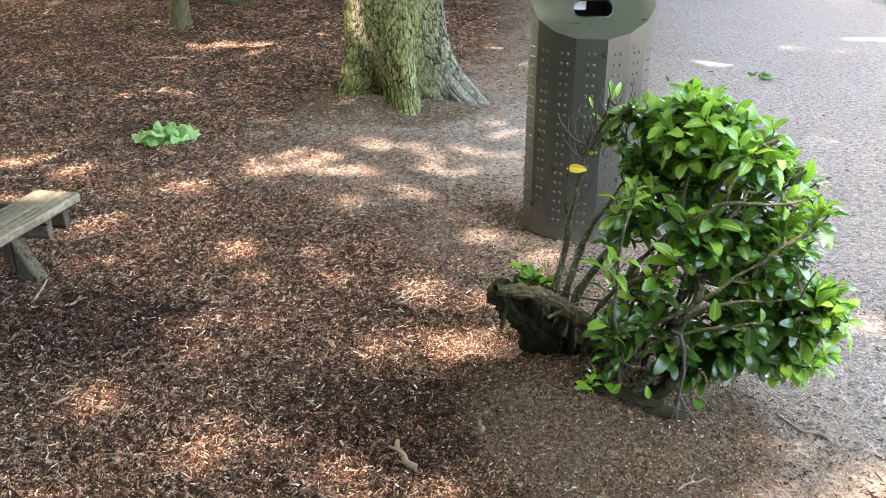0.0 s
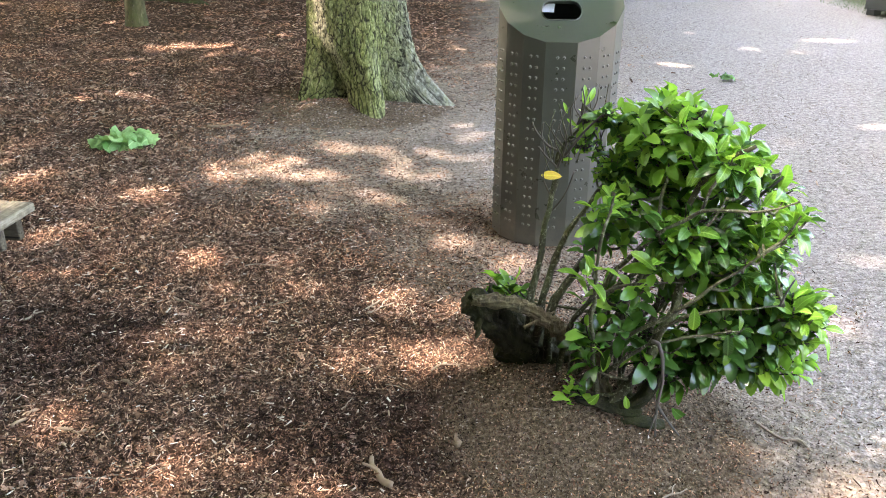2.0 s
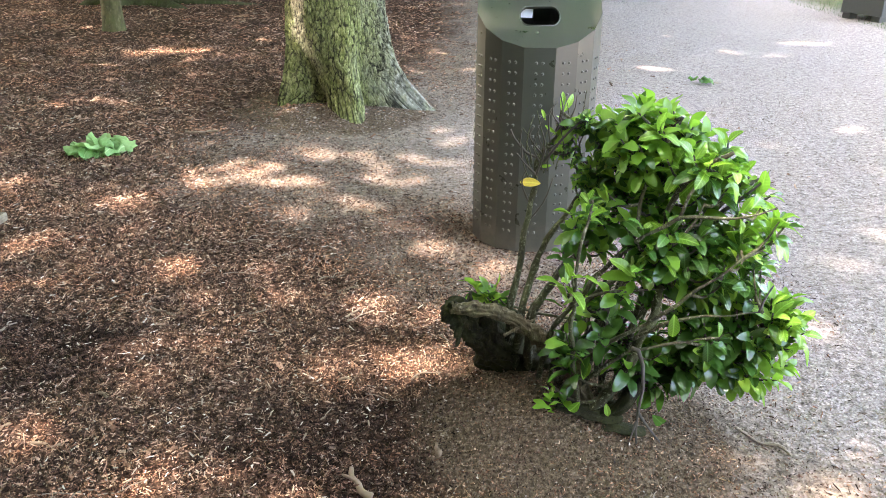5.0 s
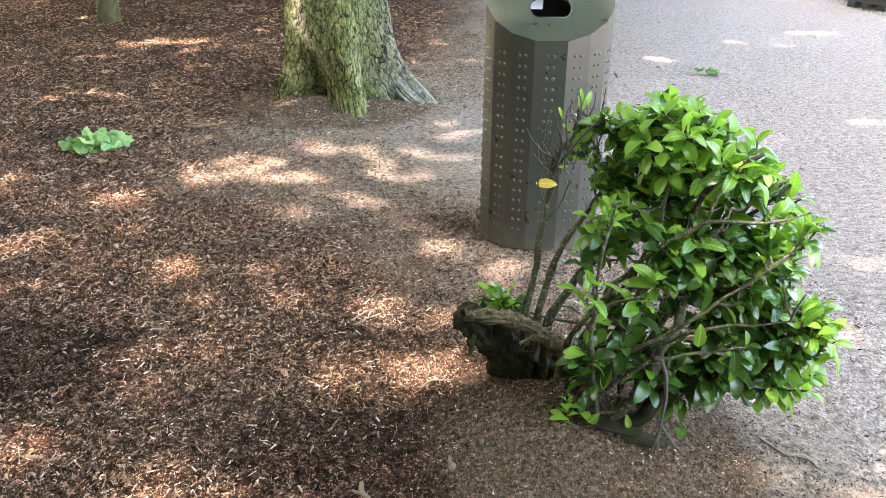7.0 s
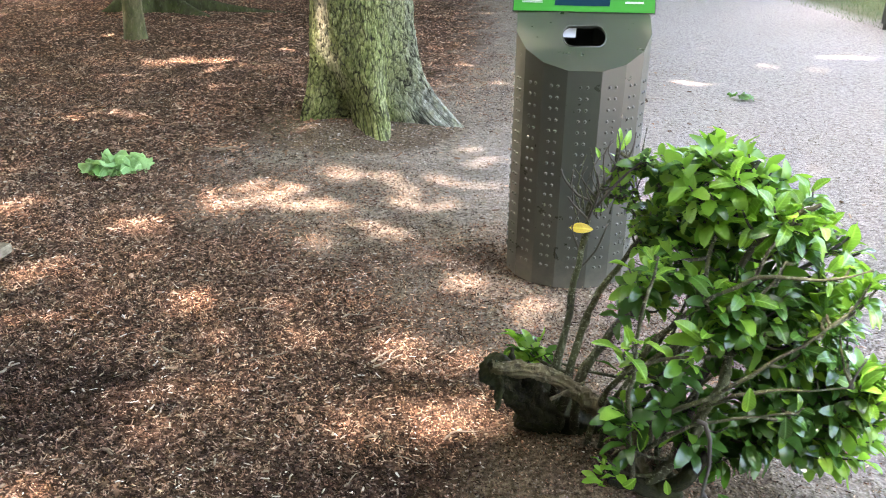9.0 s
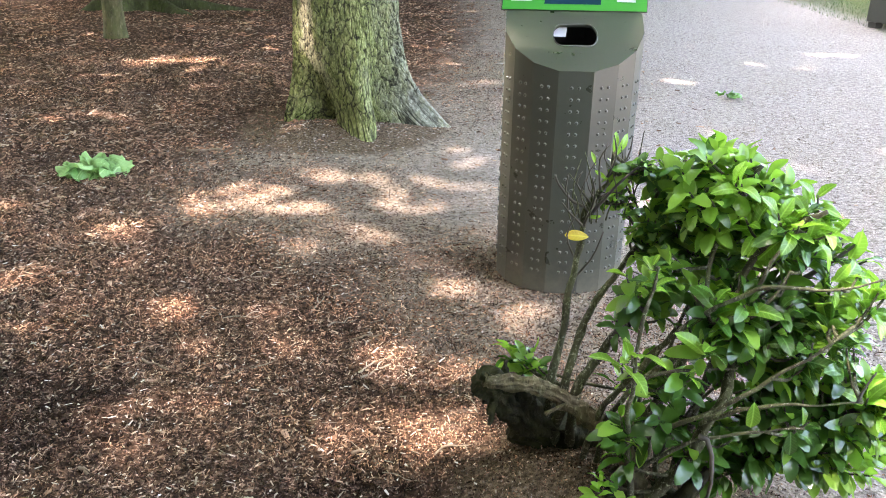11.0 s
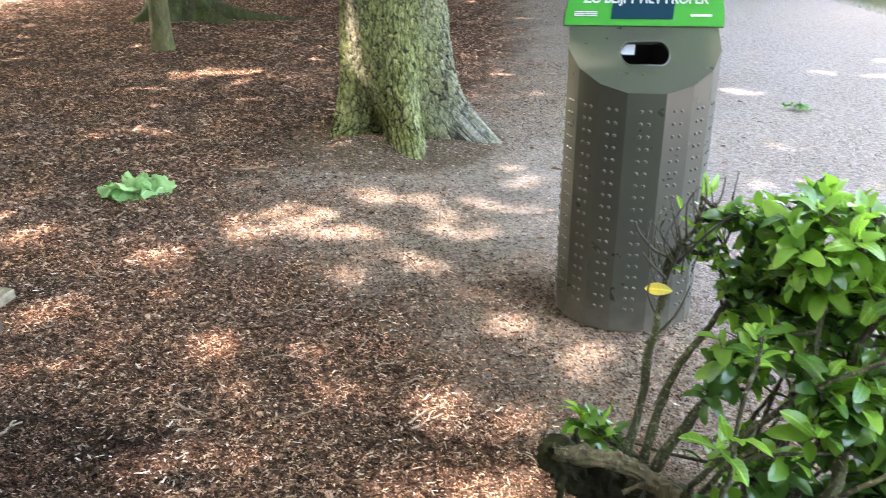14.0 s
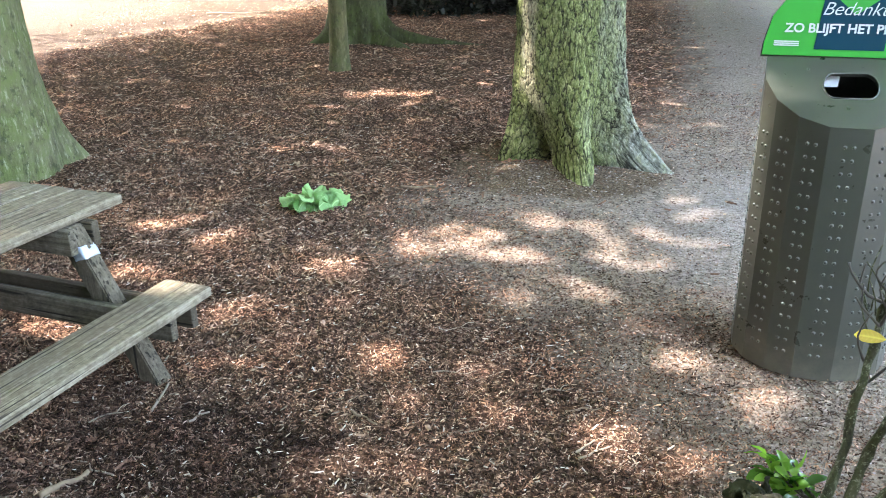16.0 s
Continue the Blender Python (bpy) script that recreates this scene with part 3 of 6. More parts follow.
# ---- wooden litter ----
def litter(name, label, xy, length, width, thick, material, lift=0.0, tilt=0.25, seed=1, pile=0.0, thin=2.6):
    """Many small flakes, each a tapered three-sided sliver, in one mesh."""
    rng = np.random.default_rng(seed)
    n = len(xy)
    a = rng.uniform(0, 2 * np.pi, n)
    L = length[0] + (length[1] - length[0]) * rng.random(n) ** thin
    L = L * (0.5 + 0.5 * smoothstep(0.45, 1.1, np.hypot(xy[:, 0] - 0.8, xy[:, 1] - 2.4)))
    W = np.minimum(width[0] + (width[1] - width[0]) * rng.random(n), 0.75 * L)
    T = thick[0] + (thick[1] - thick[0]) * rng.random(n)
    s, b = rng.normal(0, tilt, n), rng.normal(0, 0.25, n)
    c, sn = np.cos(a), np.sin(a)
    verts = np.zeros((n, 6, 3))
    for k, (u, w, h) in enumerate(((-0.5, -0.5, 0), (-0.5, 0.5, 0), (-0.5, 0.0, 1), (0.5, -0.35, 0), (0.5, 0.35, 0), (0.5, 0.05, 0.8))):
        jitter = 1 + rng.normal(0, 0.18, n)
        lx, ly = u * L * jitter, (w + b * (u + 0.5)) * W
        verts[:, k, 0] = xy[:, 0] + lx * c - ly * sn
        verts[:, k, 1] = xy[:, 1] + lx * sn + ly * c
        verts[:, k, 2] = h * T + lx * s
    verts[:, :, 2] += (ground_z(xy[:, 0], xy[:, 1]) + lift + pile * rng.random(n) ** 2 + 0.25 * np.abs(s) * L)[:, None]
    quads = (np.arange(n)[:, None, None] * 6 + np.array([(0, 3, 5, 2), (1, 2, 5, 4)])).astype(np.int32)
    me = bpy.data.meshes.new(name)
    me.vertices.add(n * 6)
    me.vertices.foreach_set("co", verts.astype(np.float32).ravel())
    me.loops.add(quads.size)
    me.loops.foreach_set("vertex_index", quads.ravel())
    me.polygons.add(n * 2)
    me.polygons.foreach_set("loop_start", np.arange(0, quads.size, 4, dtype=np.int32))
    me.update(calc_edges=True)
    me.materials.append(material)
    return tagged(new(name, me), label, "litter", kind="stuff")


def scatter(n, x, y, keep, seed, bias=1.6):
    """Random places in a field, denser towards small y, thinned by keep(x, y)."""
    rng = np.random.default_rng(seed)
    px = rng.uniform(*x, n)
    py = y[0] + (y[1] - y[0]) * rng.random(n) ** bias
    ok = rng.random(n) < keep(px, py)
    return np.stack([px, py], -1)[ok]


def litter_in_view(x, y):
    """The ground within the camera's view, to which litter is kept, with a ragged rim."""
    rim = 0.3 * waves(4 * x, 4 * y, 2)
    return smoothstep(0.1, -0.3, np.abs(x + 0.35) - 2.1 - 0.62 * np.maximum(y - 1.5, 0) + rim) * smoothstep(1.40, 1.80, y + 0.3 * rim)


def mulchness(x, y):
    return smoothstep(0.5, -0.6, x - gravel_edge(y) + 0.25 * waves(2 * x, 2 * y, 3)) * litter_in_view(x, y)


def off_bush(x, y):
    return np.hypot((x - 0.95) / 0.55, (y - 2.6) / 0.40) > 1


def off_mound(x, y):
    """Little lies on the bare earth round the bush."""
    tree = 0.3 + 0.7 * smoothstep(0.8, 1.15, np.hypot(x - TREE.x, y - TREE.y + 0.1))
    return tree * (0.42 + 0.58 * smoothstep(0.7, 1.7, np.hypot((x - 0.9) / 0.62, (y - 2.42) / 0.5) + 0.25 * waves(5 * x, 5 * y, 4)))


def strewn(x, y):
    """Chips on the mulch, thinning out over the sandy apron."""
    return np.maximum(mulchness(x, y), 0.62 * smoothstep(2.2, 0.1, (x - gravel_edge(y)) * (1 + 1.2 * smoothstep(3.4, 2.4, y))) * litter_in_view(x, y)) * off_mound(x, y)


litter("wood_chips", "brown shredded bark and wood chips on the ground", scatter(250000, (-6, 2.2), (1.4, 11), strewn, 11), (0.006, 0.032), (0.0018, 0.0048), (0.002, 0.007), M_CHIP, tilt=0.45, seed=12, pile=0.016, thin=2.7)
litter("bark_crumbs", "fine brown crumbs of bark among the chips", scatter(380000, (-4.2, 2.2), (1.4, 6.2), lambda x, y: np.maximum(strewn(x, y), 0.22 * litter_in_view(x, y) * (1 - off_mound(x, y))), 23, 1.7), (0.004, 0.018), (0.002, 0.006), (0.001, 0.006), M_CHIP, tilt=0.5, seed=24, pile=0.008)
litter("pale_flakes", "small pale wood flakes strewn over the mulch", scatter(13500, (-5, 1.6), (1.4, 8.5), lambda x, y: (0.1 + 0.7 * mulchness(x, y)) * (0.35 + 0.65 * (waves(1.5 * x, 1.5 * y, 5) > -0.1)) * off_mound(x, y), 13), (0.008, 0.034), (0.004, 0.010), (0.001, 0.005), M_PALE, lift=0.007, seed=14, pile=0.006)
litter("gravel_grit", "small grey and beige stones on the path", scatter(90000, (-1.6, 6.5), (1.4, 10), lambda x, y: (0.30 + 0.70 * smoothstep(0.5, 2.4, x - gravel_edge(y))) * (1 - 0.97 * mulchness(x, y)) * litter_in_view(x, y) * off_bush(x, y) * off_mound(x, y), 15), (0.003, 0.012), (0.003, 0.008), (0.002, 0.005), M_PEBBLE, tilt=0.1, seed=16)
litter("dry_needles", "dry straw and bark shreds on the soil", scatter(7000, (-2, 2.2), (1.4, 5), lambda x, y: 0.25 + 0.6 * np.exp(-((x - 0.9) ** 2 + (y - 1.95) ** 2) / 0.3), 17), (0.02, 0.09), (0.001, 0.002), (0.001, 0.002), M_TWIG, lift=0.002, tilt=0.15, seed=18)
litter("soil_crumbs", "dark crumbs and clods of earth round the bush", scatter(20000, (-0.1, 1.6), (1.5, 3.3), lambda x, y: smoothstep(1.25, 0.6, np.hypot((x - 0.72) / 0.66, (y - 2.35) / 0.75)), 27, 1.0), (0.003, 0.014), (0.003, 0.010), (0.002, 0.008), M_SOIL, tilt=0.2, seed=28)
def straw_spots(x, y):
    """Tufts of straw and a streak of red litter beside the bush."""
    tufts = sum(np.exp(-((x - a) ** 2 + (y - b) ** 2) / c) for a, b, c in ((0.83, 2.09, 0.0022), (0.58, 1.93, 0.006), (1.06, 1.98, 0.002), (0.32, 2.02, 0.02)))
    u = np.clip((2.42 - y) / 0.6, 0, 1)
    return np.clip(tufts + 0.6 * np.exp(-((x - 1.15 - 0.17 * u - 0.04 * np.sin(14 * y)) / 0.07) ** 2) * (y > 1.6) * (y < 2.45), 0, 1)


litter("straw_tufts", "reddish straw and bark shreds beside the bush", scatter(5200, (0.0, 1.6), (1.55, 2.6), straw_spots, 31, 0.6), (0.012, 0.055), (0.0012, 0.0026), (0.001, 0.003), M_STRAW, lift=0.002, tilt=0.3, seed=32, pile=0.008)
litter("path_crumbs", "crumbs of trodden earth and bark on the sandy ground", scatter(60000, (-3.0, 3.0), (3.2, 9.0), lambda x, y: smoothstep(1.3, 0.4, np.abs(x - gravel_edge(y) - 0.6)) * litter_in_view(x, y), 29, 1.2), (0.005, 0.024), (0.004, 0.013), (0.002, 0.008), M_EARTH, tilt=0.2, seed=30)
litter("leaf_scraps", "flat brown scraps of leaf and bark on the mulch", scatter(2000, (-4.5, 0.2), (2.0, 6.0), lambda x, y: mulchness(x, y) * smoothstep(0.2, -1.6, x), 25, 1.2), (0.02, 0.055), (0.012, 0.030), (0.002, 0.007), M_DEADLEAF, lift=0.004, tilt=0.2, seed=26)
litter("dead_leaves", "brown dead leaves and bark pieces over the mulch", scatter(100000, (-13, 3), (5, 24), lambda x, y: (0.04 + 0.96 * mulchness(x, y)) * (1 - 0.93 * far_sandiness(x, y)), 19, 1.0), (0.02, 0.085), (0.010, 0.030), (0.003, 0.014), M_DEADLEAF, seed=20)
litter("dark_bits", "dark crumbs of bark strewn over the gravel", scatter(60000, (-1.5, 6.5), (1.6, 16), lambda x, y: (1 - 0.9 * mulchness(x, y)) * litter_in_view(x, y) * (0.25 + 0.75 * (waves(0.9 * x, 0.9 * y, 8) > 0)) * np.clip(1.3 - 0.2 * np.abs(x), 0.25, 1) * (0.35 + 0.65 * smoothstep(3.5, 6, y)), 21, 1.2), (0.004, 0.022), (0.002, 0.007), (0.002, 0.006), M_CRUMB, tilt=0.35, seed=22)


# ---- trees ----
def trunk_mesh(name, height, r_top, r_base, flare, roots, material, lean=(0, 0), rough=0.02, seg=120, rings=110, low=-0.08, plates=0.0):
    """A trunk with a flared foot; roots: (angle in degrees, reach, width in degrees, height)."""
    b = Build()
    cracks, skin = [], []
    for i in range(rings + 1):
        u = (i / rings) ** 1.8
        z = low + (height - low) * u
        if plates:
            z = np.interp(i / rings, [0, 0.85, 1], [low, 2.3, height])
        h = max(z, 0)
        for k in range(seg):
            a = 2 * math.pi * k / seg
            r = r_top + (r_base - r_top) * math.exp(-h / flare)
            for ra, reach, wide, tall in roots:
                d = (math.degrees(a) - ra + 180) % 360 - 180
                d += 7 * noise.noise(Vector((h * 3, ra, 0)))
                r += reach * math.exp(-(d / wide) ** 2) * math.exp(-(h / tall) ** 1.1)
            p = Vector((math.cos(a) * r, math.sin(a) * r, z))
            c = Vector((math.cos(a) * 7, math.sin(a) * 7, z * 6))
            f = noise.noise(c) + 0.6 * noise.noise(c * 2.7) + 0.35 * noise.noise(c * 6.1)
            p += Vector((math.cos(a), math.sin(a), 0)) * rough * f
            crack = 1.0
            if plates:
                along = z + 0.9 * (r - r_top)
                w = Vector((math.cos(a) * 14.5, math.sin(a) * 14.5, along * 8.5 + 1.2 * math.sin(3 * a)))
                w += 0.4 * noise.noise_vector(w * 0.9) + 0.32 * noise.noise_vector(w * 2.7)
                n1, n2 = abs(noise.noise(w)), abs(noise.noise(w * 1.8 + Vector((3, 8, 1))))
                crack = min(1.0, n1 * 3.6, 0.2 + n2 * 4)
                p += Vector((math.cos(a), math.sin(a), 0)) * plates * (crack - 0.5 + 0.3 * noise.noise(w * 0.9))
            cracks.append(crack)
            skin += (0.45 * math.cos(a), 0.45 * math.sin(a), z + 0.9 * (r - r_top))
            b.v.append((p.x + lean[0] * h, p.y + lean[1] * h, p.z))
    for i in range(rings):
        for k in range(seg):
            k2 = (k + 1) % seg
            b.f.append((i * seg + k, i * seg + k2, (i + 1) * seg + k2, (i + 1) * seg + k))
    me = b.mesh(name, material)
    me.attributes.new("crack", "FLOAT", "POINT").data.foreach_set("value", cracks)
    me.attributes.new("skin", "FLOAT_VECTOR", "POINT").data.foreach_set("vector", skin)
    return me


# gaps cut into the unseen crowns to cast sun patches: x, y and half width on the ground
GAPS_NEAR = [(-1.13, 3.94, 0.09), (-0.67, 3.86, 0.08), (-1.65, 3.91, 0.11), (-1.87, 3.66, 0.12), (-0.78, 3.57, 0.12), (-0.62, 3.45, 0.1), (-0.26, 3.53, 0.17), (0.02, 3.41, 0.17),
             (-1.1, 3.09, 0.1), (-0.84, 3.09, 0.08), (-0.97, 2.82, 0.1), (-0.05, 2.92, 0.21), (0.16, 2.98, 0.19), (-1.34, 2.52, 0.08), (-0.76, 2.19, 0.12), (-0.33, 1.98, 0.09),
             (0.05, 1.93, 0.09), (-1.23, 1.93, 0.09), (1.36, 2.28, 0.12), (1.5, 2.05, 0.12), (1.22, 1.92, 0.09), (1.62, 2.36, 0.1)]
GAPS_FAR = [(-3.10, 4.00, 0.20), (-2.80, 3.86, 0.15), (-2.86, 4.66, 0.13), (-2.93, 4.44, 0.11), (-2.67, 3.33, 0.12),
             (-0.42, 7.34, 0.09), (-0.20, 7.36, 0.10), (-1.53, 5.56, 0.06), (-1.47, 5.38, 0.12), (-0.84, 5.78, 0.19), (-0.63, 5.74, 0.16), (-0.86, 5.39, 0.19), (-0.96, 6.84, 0.14), (-2.64, 5.25, 0.14), (-2.09, 4.23, 0.15),
             (-1.7, 4.93, 0.09), (-1.16, 3.96, 0.07), (-0.69, 3.89, 0.07), (0.29, 5.79, 0.09), (-0.03, 5.37, 0.14), (0.16, 4.44, 0.11), (0.36, 4.11, 0.12), (-1.58, 3.89, 0.06),
             (-0.49, 5.85, 0.15), (-0.22, 4.89, 0.10), (1.98, 3.21, 0.13), (-0.19, 5.75, 0.11), (0.3, 4.16, 0.11), (0.03, 4.46, 0.08), (0.68, 3.83, 0.12), (-0.65, 3.86, 0.07), (-1.14, 3.95, 0.07),
             (-2.94, 10.24, 0.34), (-2.2, 10.1, 0.22), (2.82, 9.23, 0.11), (3.15, 9.30, 0.08), (4.20, 10.22, 0.14), (4.62, 10.15, 0.11), (5.42, 10.99, 0.17), (1.04, 4.45, 0.12), (-2.66, 5.32, 0.13), (-3.1, 5.42, 0.14)]


# out of view; centres, heights and counts are set to shade the ground
CROWNS = {
    "large": dict(centre=(-2.6, 12.3), radius=8.3, low=9.5, high=15.5, count=80000, size=0.265, seed=3),
    "leaning": dict(centre=(-8.2, 1.6), radius=8.6, low=9.0, high=14.8, count=88000, size=0.26, seed=4),
    "far": dict(centre=(-3.2, 19.8), radius=6.6, low=2.8, high=9.0, count=110000, size=0.36, seed=7),
    "slim": dict(centre=(-3.8, 12.6), radius=4.4, low=4.6, high=8.5, count=15000, size=0.3, seed=9),
}


def crown_points(centre, radius, low, high, count, size, seed):
    """Where the leaves of a domed, lumpy crown hang, and where their shadows fall."""
    rng = np.random.default_rng(seed)
    a, q = rng.uniform(0, 2 * np.pi, count), np.sqrt(rng.random(count))
    q = np.where(rng.random(count) < 0.2, np.sqrt(1 + 1.9 * rng.random(count)), q)
    lump = 1 + 0.16 * np.sin(3 * a + seed) + 0.09 * np.sin(7 * a + 2 * seed)
    px = centre[0] + radius * lump * q * np.cos(a)
    py = centre[1] + radius * lump * q * np.sin(a)
    dome = np.sqrt(np.clip(1 - q ** 2, 0, 1))
    pz = low - 0.8 * np.clip(q - 1, 0, 1) + (high - low) * dome * rng.random(count) + 0.7 * waves(px, py, seed) + 0.5
    return rng, px, py, pz, px - SUN.x / SUN.z * pz, py - SUN.y / SUN.z * pz


# how many layers of leaves lie between each patch of ground and the sun
LAYERS = np.zeros((60, 60))
for spec in CROWNS.values():
    _, _, _, _, sx, sy = crown_points(**spec)
    LAYERS += np.histogram2d(sx, sy, 60, ((-20, 20), (-10, 30)))[0] * 0.30 * spec["size"] ** 2 / (40 / 60) ** 2


def crown(name, centre, radius, low, high, count, size, seed):
    """The leaves of one unseen crown, thinned so that sun patches land on the listed spots."""
    rng, px, py, pz, gx, gy = crown_points(centre, radius, low, high, count, size, seed)
    i = np.clip(((gx + 20) * 1.5).astype(int), 0, 59)
    j = np.clip(((gy + 10) * 1.5).astype(int), 0, 59)
    layers = np.maximum(LAYERS[i, j], 1.0)
    want = layers.copy()
    for x, y, r in GAPS_NEAR + GAPS_FAR:
        d = np.hypot((gx - x) / (1.2 if y < 4.8 else 1.65), gy - y) / (r + (0.04 if y < 4.8 else 0.06)) - 0.30 * waves(8 * gx, 8 * gy, x)
        want = np.minimum(want, 0.6 + 10 * smoothstep(0.45, 2.0, d) ** 1.5)
    # more leaves dropped by place, to set how bright each stretch of ground is
    sx = gx * (1 - 0.5 * smoothstep(7, 10, gy))
    dapple = waves(2.3 * sx, 2.3 * gy, 9) + 0.6 * waves(4.9 * sx, 4.9 * gy, 5)
    dapple = dapple + 0.12 * smoothstep(3.6, 5.0, gy) * smoothstep(9.5, 7.5, gy) + 0.08 * smoothstep(3.6, 5.5, gy) * smoothstep(11.5, 10, gy) * smoothstep(-1.0, -2.0, gx) - 0.75 * smoothstep(4.2, 3.0, gy) - 0.6 * smoothstep(7, 8.5, gy) * smoothstep(0.8, 1.6, gx)
    clear = smoothstep(-0.3, 0.75, dapple) * smoothstep(0.5, 0.9, np.hypot(gx - 1.5, gy - 2.75))
    want = np.minimum(want, 2.0 + 7 * (1 - clear) ** 2)
    keep = rng.random(count) < want / layers
    far = waves(0.8 * gx, 0.8 * gy, 3) + 0.5 * waves(2.9 * gx, 2.9 * gy, 1)
    keep &= ~((far > 0.8) & (rng.random(count) < 0.72) & (np.hypot(gx + 0.5, (gy - 6) * 0.6) > 8) & ~((gx > -7) & (gx < 1.5) & (gy > 10)))
    keep &= ~((far_sandiness(gx, gy) > 0.45) & (rng.random(count) < 0.88))
    px, py, pz = px[keep], py[keep], pz[keep]
    n = len(px)
    yaw, tip = rng.uniform(0, 2 * np.pi, n), rng.normal(0, 0.4, n)
    L = size * (0.7 + 0.6 * rng.random(n))
    fx, fy, fz = np.cos(yaw) * np.cos(tip), np.sin(yaw) * np.cos(tip), np.sin(tip)
    sx, sy = -np.sin(yaw), np.cos(yaw)
    V = np.zeros((n, 4, 3))
    for k, (u, w, h) in enumerate(((-0.5, 0, 0.0), (0.05, 0.34, -0.06), (0.55, 0, -0.1), (0.05, -0.34, -0.06))):
        V[:, k, 0] = px + L * (u * fx + w * sx)
        V[:, k, 1] = py + L * (u * fy + w * sy)
        V[:, k, 2] = pz + L * (u * fz + h)
    me = bpy.data.meshes.new(name)
    me.from_pydata(V.reshape(-1, 3).tolist(), [], (np.arange(n)[:, None] * 4 + np.arange(4)).tolist())
    me.materials.append(M_CROWN)
    return me


def tree(name, label, at, height, trunk_args, bark, crown_args, limbs, seed):
    t = thing(name, label, "tree", pose(*at), "park trees")
    part("trunk", trunk_mesh("trunk", height, material=bark, **trunk_args), t)
    rng = random.Random(seed)
    cx, cy = crown_args["centre"]
    lean = trunk_args.get("lean", (0, 0))
    for i in range(limbs):
        a = 2 * math.pi * (i + rng.random() * 0.5) / limbs
        reach = crown_args["radius"] * (0.45 + 0.45 * rng.random())
        z0 = height * (0.72 + 0.25 * rng.random())
        z1 = crown_args["low"] + (crown_args["high"] - crown_args["low"]) * (0.2 + 0.5 * rng.random())
        p0 = Vector((lean[0] * z0, lean[1] * z0, z0))
        p3 = Vector((cx - at[0] + reach * math.cos(a), cy - at[1] + reach * math.sin(a), z1))
        p1 = p0.lerp(p3, 0.35) + Vector((0, 0, 0.5))
        r = trunk_args["r_top"] * 0.42
        part("limb", Build().tube(spline([p0, p1, p3], 9), [r * (1 - 0.85 * k / 8) for k in range(9)], 8, 0.15).mesh("limb", bark), t)
    me = crown("crown", **crown_args)
    me.transform(Matrix.Translation((-at[0], -at[1], 0)))
    part("crown", me, t)
    return t


tree("large_tree", "thick park tree with plated bark green with algae and spreading roots", (TREE.x, TREE.y, 0), 10.0,
     dict(r_top=0.41, r_base=0.50, flare=0.40, rough=0.012, seg=360, rings=400, plates=0.010,
          roots=[(287, 0.30, 11, 0.42), (346, 0.36, 7.0, 0.30), (326, -0.25, 10, 0.36), (345, 0.10, 22, 0.9), (197, 0.09, 13, 0.45), (232, -0.48, 20, 0.30), (258, -0.12, 12, 0.4), (312, -0.26, 10, 0.34), (60, 0.4, 14, 0.35), (130, 0.35, 14, 0.35)]),
     M_BARK, CROWNS["large"], 10, 5)
tree("leaning_tree", "smooth green-grey tree trunk beside the picnic table", (-5.20, 6.35, 0), 7.4,
     dict(r_top=0.46, r_base=0.50, flare=0.9, rough=0.008, seg=72, rings=60, lean=(-0.05, 0.0), roots=[(250, 0.12, 14, 0.3), (60, 0.3, 14, 0.4)]),
     M_BARK_SMOOTH, CROWNS["leaning"], 10, 6)
tree("far_tree", "dark green far tree trunk with long surface roots", (-4.85, 15.15, 0), 10.0,
     dict(r_top=0.48, r_base=0.60, flare=0.40, rough=0.014, seg=150, rings=90, roots=[(322, 0.95, 7, 0.17), (352, 1.9, 4.5, 0.14), (338, -0.12, 8, 0.3), (213, 0.32, 11, 0.20), (255, 0.22, 12, 0.26), (235, -0.12, 9, 0.3), (285, -0.10, 10, 0.3), (120, 0.5, 12, 0.3)]),
     M_BARK_BACK, CROWNS["far"], 8, 8)
tree("slim_tree", "slim straight young tree trunk standing in the mulch", (-4.11, 11.95, 0), 5.5,
     dict(r_top=0.125, r_base=0.165, flare=0.25, rough=0.004, seg=36, rings=40, lean=(0.012, 0), roots=[]),
     M_BARK_SLIM, CROWNS["slim"], 6, 10)


# ---- added walls of leaves that keep out sky light ----
def shade_wall(a, b, height, count, seed, size=0.28, material=None):
    """A dense uneven wall of leaves from a to b."""
    rng = np.random.default_rng(seed)
    a, b = np.array(a, float), np.array(b, float)
    along = (b - a) / np.linalg.norm(b - a)
    s = rng.random(count) * np.linalg.norm(b - a)
    z = (height + 0.8 * waves(s, 0 * s, seed)) * rng.random(count) ** 0.85
    off = 0.35 * waves(1.7 * s, 1.7 * z, seed) + rng.normal(0, 0.2, count)
    x, y = a[0] + along[0] * s - along[1] * off, a[1] + along[1] * s + along[0] * off
    L, yaw, tip = size * (1 + 0.7 * rng.random(count)), rng.uniform(0, 6.28, count), rng.normal(0, 0.8, count)
    fx, fy, fz = np.cos(yaw) * np.cos(tip), np.sin(yaw) * np.cos(tip), np.sin(tip)
    V = np.zeros((count, 4, 3))
    for k, (u, w) in enumerate(((-0.5, 0), (0.05, 0.3), (0.5, 0), (0.05, -0.3))):
        V[:, k, 0], V[:, k, 1] = x + L * (u * fx - w * np.sin(yaw)), y + L * (u * fy + w * np.cos(yaw))
        V[:, k, 2] = np.maximum(z + L * u * fz, 0.0)
    me = bpy.data.meshes.new("shade_backdrop")
    me.from_pydata(V.reshape(-1, 3).tolist(), [], (np.arange(count)[:, None] * 4 + np.arange(4)).tolist())
    me.materials.append(material or M_CROWN)
    return tagged(new("shade_backdrop", me), "added wall of leaves that keeps out sky light", "shrubbery", kind="structure")


